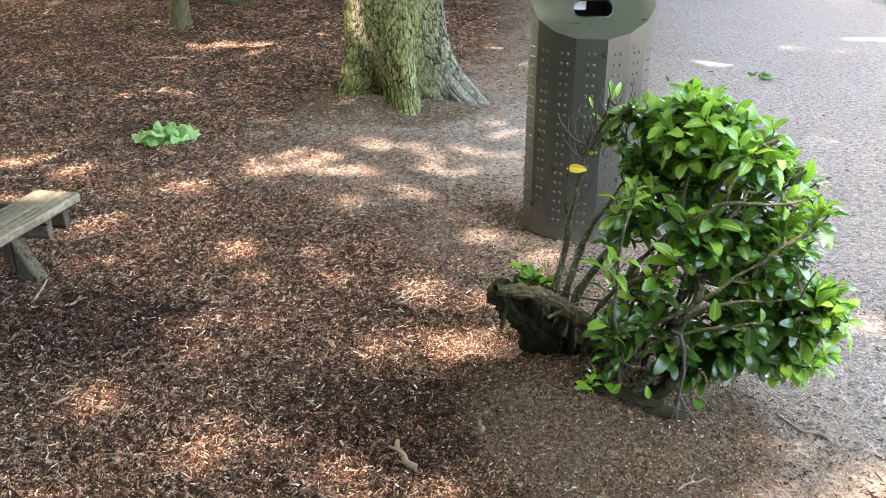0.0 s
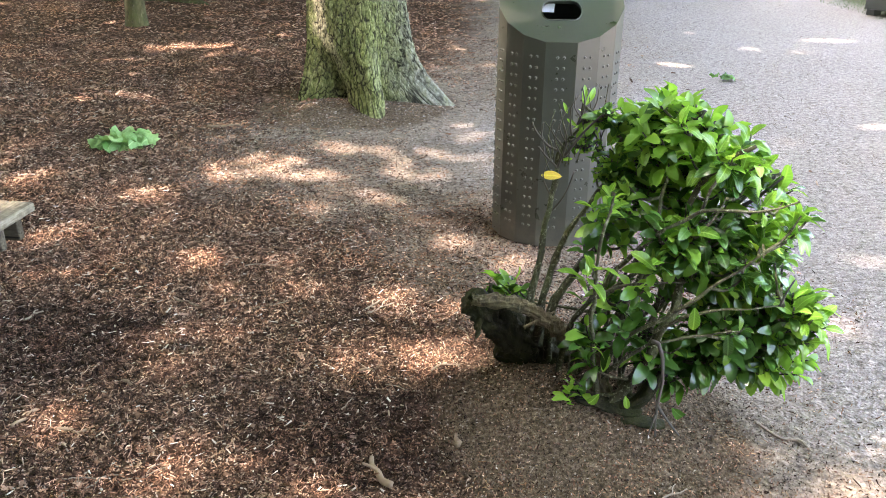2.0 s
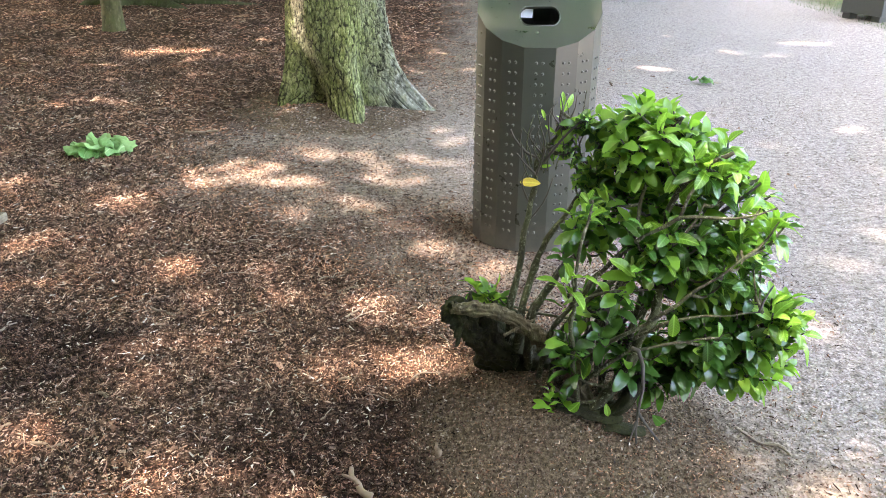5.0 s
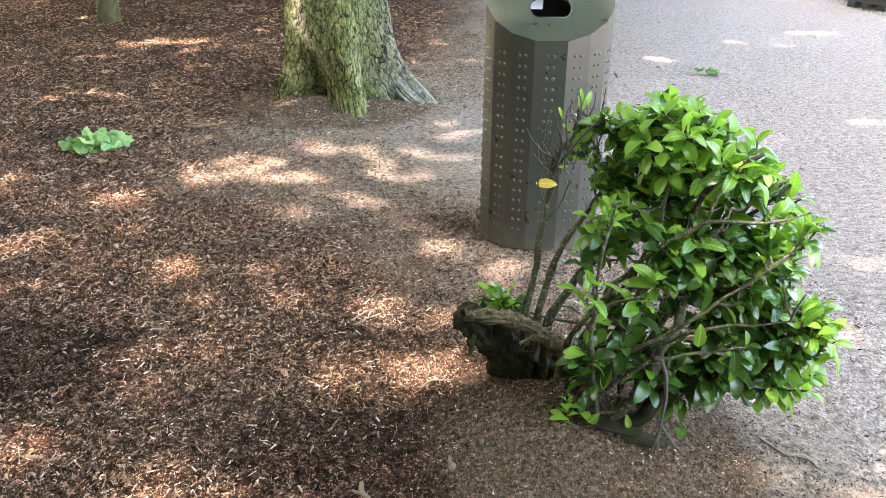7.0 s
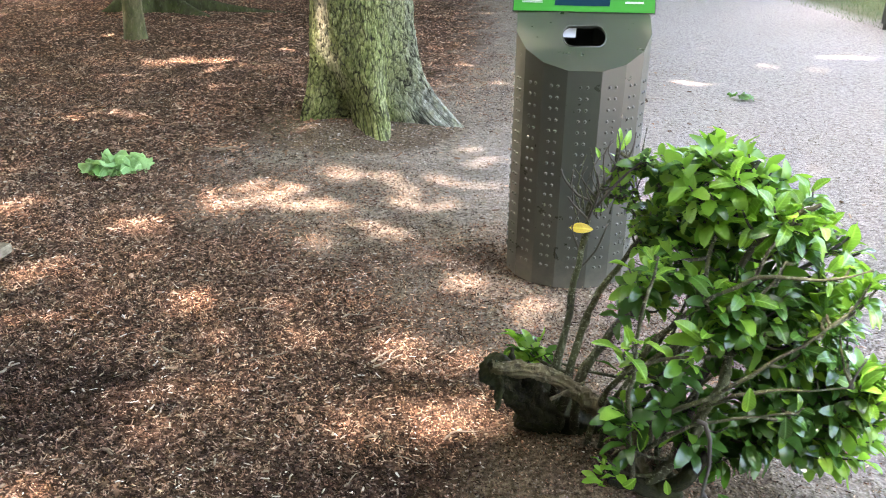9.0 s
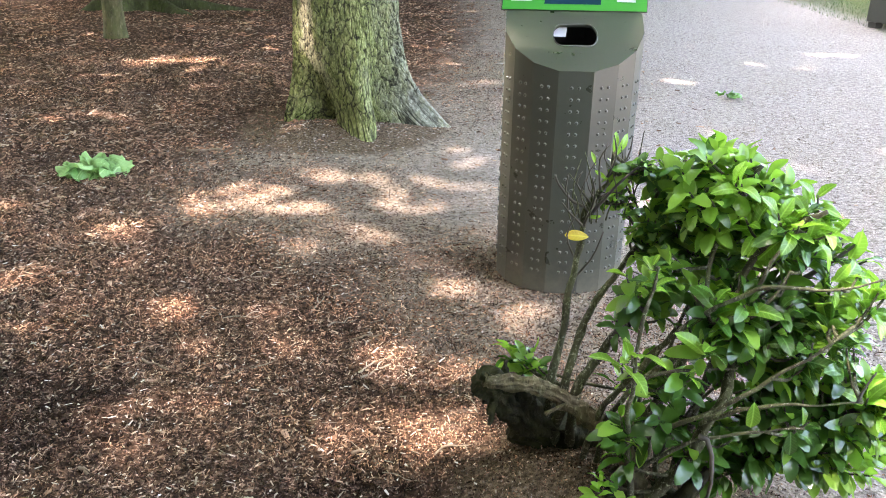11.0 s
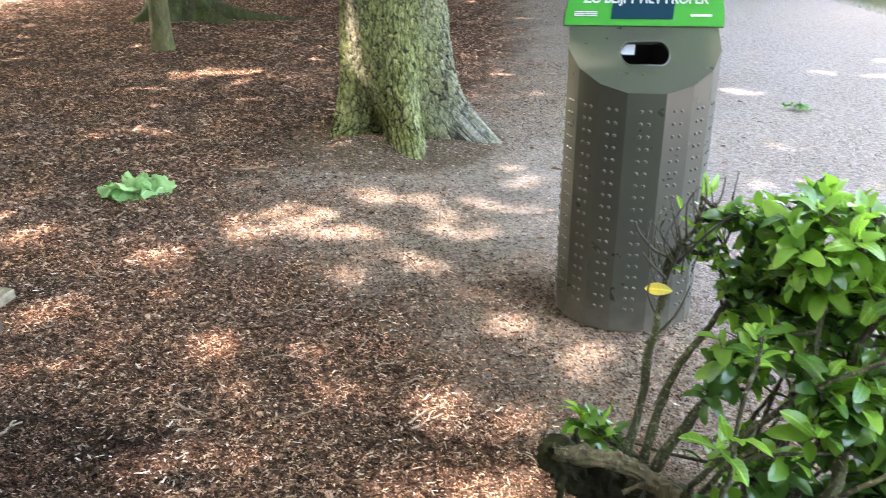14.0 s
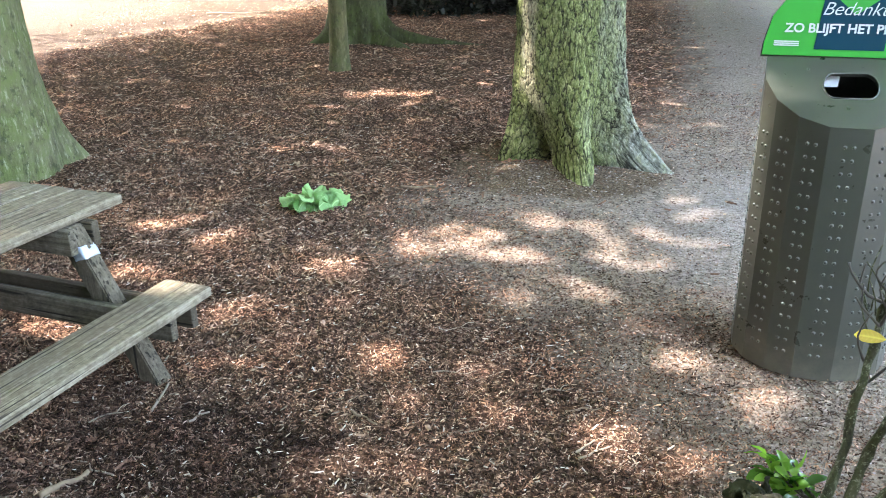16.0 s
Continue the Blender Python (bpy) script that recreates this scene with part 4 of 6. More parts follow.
# these three stand out of view and dim light from behind, left and far
shade_wall((-14, -2.9), (3, -2.9), 6.5, 50000, 41)
shade_wall((-15.5, -3), (-15.5, 13.5), 7.5, 45000, 42)
shade_wall((-24, 32), (6, 32), 10, 60000, 43)
# added near-black band standing in for shaded ground behind the far tree
shade_wall((-5.95, 19.4), (-0.9, 20.8), 3.2, 30000, 44, 0.14, M_SHADE_BAND)


# ---- litter bin ----
def bin_outline(w, front):
    """Corners of the bin's plan, from the front face's right corner round to the left; front faces -y."""
    pts = [Vector((front / 2, 0)), Vector((-front / 2, 0))]
    for k in range(1, 15):
        if k == 8:
            step = front
        else:
            step = w
        a = radians(22.5 * k)
        pts.append(pts[-1] + Vector((-math.cos(a), math.sin(a))) * step)
    return pts


def litter_bin(at):
    t = thing("litter_bin", "grey-green studded steel litter bin with slanted hood", "litter bin", at)
    out = bin_outline(0.122, 0.160)
    depth = max(p.y for p in out)
    Z0, SLOPE, SEAM = 1.131, 0.565, 0.380
    ztop = Z0 + SLOPE * SEAM

    def zcut(y):
        return Z0 + SLOPE * min(y, SEAM)

    # body shell: each face on its own so that the folds stay sharp
    b = Build()
    n = len(out)
    for i in range(n):
        p, q = out[i], out[(i + 1) % n]
        b.add([(p.x, p.y, 0.015), (q.x, q.y, 0.015), (q.x, q.y, zcut(q.y)), (p.x, p.y, zcut(p.y))], [(0, 1, 2, 3)])
    inner = [p * 0.97 + Vector((0, depth / 2)) * 0.03 for p in out]
    for i in range(n):
        p, q = inner[i], inner[(i + 1) % n]
        b.add([(p.x, p.y, 0.015), (q.x, q.y, 0.015), (q.x, q.y, zcut(q.y) - 0.03), (p.x, p.y, zcut(p.y) - 0.03)], [(3, 2, 1, 0)])
    b.add([(p.x, p.y, 0.015) for p in out], [tuple(range(n))])
    part("body", b.mesh("body", M_BIN, False), t)
    base = Build()
    base.add([(p.x * 0.95, 0.02 + p.y * 0.95, z) for z in (-0.03, 0.02) for p in out], [(i, (i + 1) % n, n + (i + 1) % n, n + i) for i in range(n)])
    part("plinth", base.mesh("plinth", M_STEEL, False), t)

    # slanted hood with the rounded slot; the surface as a ring between slot and rim
    def on(x, y, off=0.0):
        return Vector((x, y, Z0 + SLOPE * y)) + Vector((0, -SLOPE, 1)).normalized() * off

    # rim polygon cut at the seam
    poly = []
    for i in range(n):
        p, q = out[i], out[(i + 1) % n]
        if p.y <= SEAM:
            poly.append(p)
        if (p.y - SEAM) * (q.y - SEAM) < 0:
            s = (SEAM - p.y) / (q.y - p.y)
            poly.append(p.lerp(q, s))
    cx, cy, sh = 0.0, 0.222, 0.070
    slot = []
    for k in range(24):
        a = 2 * math.pi * k / 24
        x = 0.046 * math.cos(a) + math.copysign(0.058, math.cos(a))
        slot.append(Vector((cx + x, cy + sh * math.sin(a))))

    def ray_out(p):
        d = (p - Vector((cx, cy))).normalized()
        best = None
        for i in range(len(poly)):
            a, c = poly[i], poly[(i + 1) % len(poly)]
            e = c - a
            den = d.x * e.y - d.y * e.x
            if abs(den) < 1e-9:
                continue
            w = a - Vector((cx, cy))
            s = (w.x * e.y - w.y * e.x) / den
            u = (w.x * d.y - w.y * d.x) / den
            if s > 0 and -1e-6 <= u <= 1 + 1e-6 and (best is None or s < best):
                best = s
        return Vector((cx, cy)) + d * best

    outer_ring = []
    for c in poly:
        outer_ring.append((math.atan2(c.y - cy, c.x - cx), c, None))
    for p in slot:
        outer_ring.append((math.atan2(p.y - cy, p.x - cx), ray_out(p), p))
    outer_ring.sort(key=lambda e: e[0])

    def slot_at(ang):
        d = Vector((math.cos(ang), math.sin(ang)))
        res = None
        for i in range(24):
            a, c = slot[i], slot[(i + 1) % 24]
            e = c - a
            den = d.x * e.y - d.y * e.x
            if abs(den) < 1e-12:
                continue
            w = a - Vector((cx, cy))
            s = (w.x * e.y - w.y * e.x) / den
            u = (w.x * d.y - w.y * d.x) / den
            if s > 0 and -1e-6 <= u <= 1 + 1e-6 and (res is None or s < res):
                res = s
        return Vector((cx, cy)) + d * res

    h = Build()
    m = len(outer_ring)
    inn = [slot_at(a) for a, _, _ in outer_ring]
    h.add([on(c.x, c.y, 0.003) for _, c, _ in outer_ring] + [on(p.x, p.y, 0.003) for p in inn] + [on(p.x, p.y, -0.012) for p in inn] + [on(c.x, c.y, -0.008) for _, c, _ in outer_ring],
          [(i, (i + 1) % m, m + (i + 1) % m, m + i) for i in range(m)] + [(m + i, m + (i + 1) % m, 2 * m + (i + 1) % m, 2 * m + i) for i in range(m)]
          + [(3 * m + i, 3 * m + (i + 1) % m, (i + 1) % m, i) for i in range(m)])
    hood = part("hood", h.mesh("hood", M_BIN, False), t)
    lip = Build()
    ring = [on(p.x, p.y, 0.004) for p in slot]
    lip.tube(ring + [ring[0]], [0.0035] * 25, 6, cap=False)
    part("slot_rim", lip.mesh("slot_rim", M_BIN), hood, "rolled metal rim of the slot")
    # added near-black box, so that the inside of the slot looks dark
    inside = Build()
    inside.box((-0.2, 0.12, 0.90), (0.2, 0.44, 1.14), bevel=0.0)
    part("slot_dark", inside.mesh("slot_dark", M_DARK, False), t, "near-black box that makes the slot's inside dark")
    bag = Build()
    bag.add([(-0.13, 0.335, 1.235), (-0.035, 0.325, 1.235), (-0.03, 0.335, 1.29), (-0.13, 0.345, 1.29), (-0.13, 0.345, 1.235), (-0.035, 0.335, 1.235), (-0.03, 0.345, 1.29), (-0.13, 0.355, 1.29)],
            [(0, 1, 2, 3), (7, 6, 5, 4), (0, 3, 7, 4), (1, 5, 6, 2), (3, 2, 6, 7), (0, 4, 5, 1)])
    part("bag", bag.mesh("bag", M_BAG, False), t, "white bag corner seen in the slot")

    # upright head behind the hood, which carries the sign
    half_shape = [(0.352, 0.0), (0.350, 0.05), (0.325, 0.165), (0.262, 0.262), (0.18, 0.335), (0.085, 0.365)]
    shape = [(x, z) for x, z in half_shape] + [(-x, z) for x, z in reversed(half_shape)]
    k = len(shape)
    back = depth - 0.02
    hd = Build()
    hd.add([(x, SEAM + 0.012, ztop + z) for x, z in shape] + [(x * 0.8, back, ztop + z * 0.78) for x, z in shape],
           [tuple(range(k)), tuple(range(2 * k - 1, k - 1, -1))] + [(i, k + i, k + (i + 1) % k, (i + 1) % k) for i in range(k)])
    part("head", hd.mesh("head", M_BIN, False), t)
    sg = Build()
    sg.add([(x * 0.985, SEAM + dy, ztop + 0.008 + z * 0.985) for dy in (-0.001, 0.0115) for x, z in shape],
           [tuple(range(k)), tuple(range(2 * k - 1, k - 1, -1))] + [(i, k + i, k + (i + 1) % k, (i + 1) % k) for i in range(k)])
    sign = part("sign", sg.mesh("sign", M_SIGN, False), t, "bright green sign panel with white lettering")
    y = SEAM - 0.004
    z = ztop + 0.008
    band = Build()
    band.add([(-0.145, y, z + 0.028), (0.125, y, z + 0.028), (0.135, y, z + 0.275), (0.0, y, z + 0.17), (-0.125, y, z + 0.275)], [(0, 1, 2, 3, 4)])
    band.add([(-0.145, y + 0.003, z + 0.028), (0.125, y + 0.003, z + 0.028), (0.135, y + 0.003, z + 0.275), (0.0, y + 0.003, z + 0.17), (-0.125, y + 0.003, z + 0.275)], [(4, 3, 2, 1, 0)])
    part("print_block", band.mesh("print_block", M_TEAL, False), sign, "petrol blue printed block with a notched top")

    def words(body, size, x, zz, shear=0.0, bold=0.0012, name="lettering"):
        cu = bpy.data.curves.new(name, "FONT")
        cu.body, cu.size, cu.align_x, cu.shear, cu.extrude = body, size, "CENTER", shear, 0.0006
        cu.offset = bold
        ob = bpy.data.objects.new(name, cu)
        scene.collection.objects.link(ob)
        bpy.context.view_layer.update()
        me = bpy.data.meshes.new_from_object(ob.evaluated_get(bpy.context.evaluated_depsgraph_get()))
        bpy.data.objects.remove(ob)
        me.transform(Matrix.Translation((x, y - 0.003, zz)) @ Matrix.Rotation(radians(90), 4, "X"))
        me.materials.clear()
        me.materials.append(M_WHITE)
        part(name, me, sign, "white lettering")

    words("ZO BLIJFT HET PROPER", 0.0520, 0.0, z + 0.098)
    words("Bedankt!", 0.075, 0.0, z + 0.170, 0.35, -0.0006)
    bars = Build()
    for k2 in range(3):
        bars.box((-0.305, y - 0.002, z + 0.040 + 0.008 * k2), (-0.205, y, z + 0.045 + 0.008 * k2), bevel=0)
    part("small_print", bars.mesh("small_print", M_WHITE, False), sign)
    bars = Build()
    bars.box((0.20, y - 0.002, z + 0.042), (0.29, y, z + 0.052), bevel=0)
    part("small_print", bars.mesh("small_print", M_WHITE, False), sign)

    # studs in pairs down every face
    bm = bmesh.new()
    bmesh.ops.create_uvsphere(bm, u_segments=8, v_segments=4, radius=0.0082)
    bmesh.ops.scale(bm, vec=(1, 1, 0.85), verts=bm.verts)
    stud = bpy.data.meshes.new("stud")
    bm.to_mesh(stud)
    bm.free()
    stud.materials.append(M_BIN)
    stud.polygons.foreach_set("use_smooth", [True] * len(stud.polygons))
    rest = Build()
    for i in range(n):
        p, q = out[i], out[(i + 1) % n]
        d = (q - p).normalized()
        nrm = Vector((-d.y, d.x, 0)) if (Vector((-d.y, d.x)).dot((p + q) / 2 - Vector((0, depth / 2))) > 0) else Vector((d.y, -d.x, 0))
        mid = (p + q) / 2
        turn = nrm.to_track_quat("Z", "Y").to_matrix().to_4x4()
        near = mid.y < 0.40
        for r in range(18):
            z2 = 0.13 + 0.0545 * r
            for s in (-0.0165, 0.0165):
                mm = Matrix.Translation((mid.x + d.x * s, mid.y + d.y * s, z2)) @ turn
                if near:
                    part("stud", stud, t, m=mm)
                else:
                    rest.add([mm @ v.co for v in stud.vertices], [tuple(f.vertices) for f in stud.polygons])
    part("rear_studs", rest.mesh("rear_studs", M_BIN), t, kind="stuff")
    return t


litter_bin(pose(0.764, 4.075, 0.0, 0, 0, -5.5))


# ---- picnic table ----
def plank(length, width, thick, seed):
    """A worn board along y, its upper face at z = 0."""
    bm = bmesh.new()
    bmesh.ops.create_grid(bm, x_segments=3, y_segments=26, size=0.5)
    ext = bmesh.ops.extrude_face_region(bm, geom=bm.faces[:])
    low = [g for g in ext["geom"] if isinstance(g, bmesh.types.BMVert)]
    for q in low:
        q.co.z = -1
    for q in bm.verts:
        q.co = Vector((q.co.x * width, q.co.y * length, q.co.z * thick))
    bm.normal_update()
    edges = [e for e in bm.edges if len(e.link_faces) == 2 and e.calc_face_angle() > 1]
    bmesh.ops.bevel(bm, geom=edges, offset=min(0.011, thick * 0.3), segments=3, affect="EDGES", profile=0.6)
    for q in bm.verts:
        w = noise.noise(Vector((q.co.x * 8 + seed, q.co.y * 3.0, q.co.z * 8)))
        q.co.z += 0.003 * w
        q.co.x += 0.0025 * noise.noise(Vector((seed, q.co.y * 9, q.co.z * 12)))
    bmesh.ops.recalc_face_normals(bm, faces=bm.faces[:])
    me = bpy.data.meshes.new("plank")
    bm.to_mesh(me)
    bm.free()
    me.materials.append(M_WOOD)
    return me


def picnic_table():
    """Long axis along local y; origin on the ground below the near bench's outer far corner."""
    turn = math.degrees(math.atan2(-0.15, 0.989))
    t = thing("picnic_table", "weathered grey wooden picnic table with attached benches", "picnic table", pose(-1.826, 3.655, 0, 0, 0, turn))
    L = 1.80

    def put(name, me, x, y, z, rx=0, ry=0, rz=0):
        return part(name, me, t, m=pose(x, y, z, rx, ry, rz))

    for x in (-0.059, -0.186):
        put("bench_board", plank(L, 0.119, 0.045, x * 50), x, -L / 2, 0.43)
    for x in (-1.516, -1.639):
        put("bench_board", plank(L, 0.114, 0.045, x * 50), x, -L / 2, 0.43)
    TL = 1.95
    for i in range(5):
        put("tabletop_board", plank(TL, 0.128, 0.045, i * 7), -0.555 - 0.068 - 0.138 * i, 0.153 - TL / 2, 0.75 - 0.001 * (i % 2))
    for y in (-0.16, -1.50):
        for dy in (-0.068, 0.068):
            # paired rails under the benches and under the top
            r = Build().box((-1.66, y + dy - 0.021, 0.268), (-0.035, y + dy + 0.021, 0.384), bevel=0.006)
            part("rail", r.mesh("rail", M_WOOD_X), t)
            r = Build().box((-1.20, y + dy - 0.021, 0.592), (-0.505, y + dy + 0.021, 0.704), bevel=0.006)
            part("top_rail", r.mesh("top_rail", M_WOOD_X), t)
        for side in (0, 1):
            foot, top = (-0.225, -0.60) if not side else (-1.525, -1.10)
            b = Build()
            w = 0.052
            b.add([(foot - w, y - 0.042, -0.02), (foot + w, y - 0.042, -0.02), (foot + w, y + 0.042, -0.02), (foot - w, y + 0.042, -0.02),
                   (top - w, y - 0.042, 0.70), (top + w, y - 0.042, 0.70), (top + w, y + 0.042, 0.70), (top - w, y + 0.042, 0.70)],
                  [(3, 2, 1, 0), (4, 5, 6, 7), (0, 1, 5, 4), (1, 2, 6, 5), (2, 3, 7, 6), (3, 0, 4, 7)])
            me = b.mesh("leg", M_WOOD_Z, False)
            bm = bmesh.new()
            bm.from_mesh(me)
            bmesh.ops.bevel(bm, geom=bm.edges[:], offset=0.006, segments=2, affect="EDGES")
            bm.to_mesh(me)
            bm.free()
            leg = part("leg", me, t)
            if not side and y == -0.16:
                u = 0.84
                x, z = foot + (top - foot) * u, 0.70 * u
                tp = Build().tube([(x + 0.012 - 0.030 * k / 9, y, z - 0.024 + 0.050 * k / 9) for k in range(10)], [0.064 + 0.002 * (k % 3) for k in range(10)], 32)
                for k, v in enumerate(tp.v):
                    v = Vector(v)
                    c = x + 0.012 - 0.030 * (k // 32) / 9
                    sx, sy = v.x - c, v.y - y
                    q = max(abs(sx) / 0.056, abs(sy) / 0.0455, 1e-6)
                    w = 0.007 * noise.noise(v * 60)
                    tp.v[k] = (c + sx / q * (1 if sx > 0.004 else 0.1) + w, y + sy / q * 1.0 + w, v.z * 0.2 + 0.8 * (z - 0.024 + 0.050 * (k // 32) / 9) + 0.022 * noise.noise(v * 26))
                part("tape", tp.mesh("tape", M_TAPE), leg, "silver tape wrapped round the leg")
    return t


picnic_table()


# ---- laurel bush and stump ----
def leaf_mesh(name, length, width, fold, curl, material, wave=0.0):
    """A pointed oval blade, folded along its midrib and curling down; stalk at the origin, tip along +y."""
    b = Build()
    prof = (0.06, 0.42, 0.80, 1.0, 0.93, 0.60, 0.03)
    for i, u in enumerate((0.0, 0.10, 0.28, 0.50, 0.70, 0.88, 1.0)):
        w = width / 2 * prof[i]
        # the tip hooks down more than the stalk end
        y = length * (u - 0.30 * curl * u ** 3)
        z = -curl * length * u ** 2.2
        for k, v in enumerate((-1.0, -0.55, 0.0, 0.55, 1.0)):
            rise = fold * w * (abs(v) - 0.55 * v * v) * 1.5
            rip = wave * width * math.sin(u * 11 + 1.5 * v) * v
            pucker = 0.030 * width * (1 if (i + k) % 2 else -1) * (abs(v) == 0.55)
            b.v.append((v * w, y, z + rise + rip + pucker))
    for i in range(6):
        for k in range(4):
            o = i * 5 + k
            b.f.append((o, o + 1, o + 6, o + 5))
    return b.mesh(name, material)


STEMS = [  # radius at the foot, then the line of the stem
    (0.0160, (0.47, 2.70, 0.14), (0.484, 2.64, 0.416), (0.527, 2.70, 0.646), (0.571, 2.77, 0.866), (0.585, 2.79, 0.959), (0.652, 2.82, 1.04), (0.671, 2.84, 1.14)),
    (0.0170, (0.52, 2.70, 0.12), (0.519, 2.60, 0.394), (0.574, 2.66, 0.58), (0.638, 2.70, 0.709), (0.723, 2.74, 0.817), (0.781, 2.78, 0.893), (0.822, 2.82, 1.05)),
    (0.0180, (0.57, 2.68, 0.12), (0.555, 2.58, 0.395), (0.622, 2.58, 0.548), (0.71, 2.60, 0.663), (0.845, 2.64, 0.798), (0.911, 2.68, 0.96), (0.926, 2.70, 1.10)),
    (0.0115, (0.60, 2.60, 0.12), (0.617, 2.48, 0.402), (0.686, 2.46, 0.531), (0.752, 2.44, 0.654), (0.828, 2.40, 0.762), (0.925, 2.36, 0.856), (1.004, 2.32, 0.91), (1.118, 2.28, 0.919), (1.24, 2.23, 0.967)),
    (0.0105, (0.64, 2.58, 0.12), (0.641, 2.46, 0.404), (0.732, 2.43, 0.569), (0.822, 2.40, 0.656), (0.932, 2.38, 0.715), (1.004, 2.36, 0.828), (1.063, 2.36, 0.937)),
    (0.0095, (0.728, 2.42, 0.10), (0.669, 2.36, 0.395), (0.649, 2.30, 0.634), (0.657, 2.30, 0.784), (0.68, 2.32, 0.90), (0.691, 2.34, 0.962)),
    (0.0230, (0.74, 2.44, 0.06), (0.785, 2.40, 0.15), (0.864, 2.37, 0.29), (0.913, 2.36, 0.467), (0.965, 2.40, 0.606), (0.975, 2.44, 0.752), (0.989, 2.46, 0.913), (1.042, 2.43, 1.006), (1.128, 2.37, 1.109)),
    (0.0080, (0.881, 2.36, 0.44), (0.96, 2.26, 0.56), (1.059, 2.20, 0.611), (1.213, 2.155, 0.651)),
    (0.0110, (0.66, 2.56, 0.14), (0.803, 2.42, 0.544), (0.876, 2.46, 0.781), (0.903, 2.52, 0.907), (0.987, 2.55, 1.062), (1.027, 2.56, 1.165)),
    (0.0065, (0.655, 2.37, 0.56), (0.762, 2.35, 0.624), (0.854, 2.34, 0.634), (0.951, 2.33, 0.651)),
    (0.0130, (0.72, 2.56, 0.14), (0.854, 2.50, 0.581), (1.052, 2.55, 0.719), (1.209, 2.55, 0.876), (1.296, 2.50, 0.972)),
    (0.0095, (0.68, 2.52, 0.14), (0.77, 2.40, 0.38), (0.90, 2.29, 0.54), (1.05, 2.24, 0.70), (1.16, 2.22, 0.80)),
    (0.0085, (0.70, 2.50, 0.12), (0.80, 2.34, 0.36), (0.95, 2.27, 0.47), (1.12, 2.22, 0.52)),
    (0.0140, (0.80, 2.50, 0.08), (0.98, 2.44, 0.30), (1.18, 2.40, 0.42), (1.36, 2.36, 0.48)),
]
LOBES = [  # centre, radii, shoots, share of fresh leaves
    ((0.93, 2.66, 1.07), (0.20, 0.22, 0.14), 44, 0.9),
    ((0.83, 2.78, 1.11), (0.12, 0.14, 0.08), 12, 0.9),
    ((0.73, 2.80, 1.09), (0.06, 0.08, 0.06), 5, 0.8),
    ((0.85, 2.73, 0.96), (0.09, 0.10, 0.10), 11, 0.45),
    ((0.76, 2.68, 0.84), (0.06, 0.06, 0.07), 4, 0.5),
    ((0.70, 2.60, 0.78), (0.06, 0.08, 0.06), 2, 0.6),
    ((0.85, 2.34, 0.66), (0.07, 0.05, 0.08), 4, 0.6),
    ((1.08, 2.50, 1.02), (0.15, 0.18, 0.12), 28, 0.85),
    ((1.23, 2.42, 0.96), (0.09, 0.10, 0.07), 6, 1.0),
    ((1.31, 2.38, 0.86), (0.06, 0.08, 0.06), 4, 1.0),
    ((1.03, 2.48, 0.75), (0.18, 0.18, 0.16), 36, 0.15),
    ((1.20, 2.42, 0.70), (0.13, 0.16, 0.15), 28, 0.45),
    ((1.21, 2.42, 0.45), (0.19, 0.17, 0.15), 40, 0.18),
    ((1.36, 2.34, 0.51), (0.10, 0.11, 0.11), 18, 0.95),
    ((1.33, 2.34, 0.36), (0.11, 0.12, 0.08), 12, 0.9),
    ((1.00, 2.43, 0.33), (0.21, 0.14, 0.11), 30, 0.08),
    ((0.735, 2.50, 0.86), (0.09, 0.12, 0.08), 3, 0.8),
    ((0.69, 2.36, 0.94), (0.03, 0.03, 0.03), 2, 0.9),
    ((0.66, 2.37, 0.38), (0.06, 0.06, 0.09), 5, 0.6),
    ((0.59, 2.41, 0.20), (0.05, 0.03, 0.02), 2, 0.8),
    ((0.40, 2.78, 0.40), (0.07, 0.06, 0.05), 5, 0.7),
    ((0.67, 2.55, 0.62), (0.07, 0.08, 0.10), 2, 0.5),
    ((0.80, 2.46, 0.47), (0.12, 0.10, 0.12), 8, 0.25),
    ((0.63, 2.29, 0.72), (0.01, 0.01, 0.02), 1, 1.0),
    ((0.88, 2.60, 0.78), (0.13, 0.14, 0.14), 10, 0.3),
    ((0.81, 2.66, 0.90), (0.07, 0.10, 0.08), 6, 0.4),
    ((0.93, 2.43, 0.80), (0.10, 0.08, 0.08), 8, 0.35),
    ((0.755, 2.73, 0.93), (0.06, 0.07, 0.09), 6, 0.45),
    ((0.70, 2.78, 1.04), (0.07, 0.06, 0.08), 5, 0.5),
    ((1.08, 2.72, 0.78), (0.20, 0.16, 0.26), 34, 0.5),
]


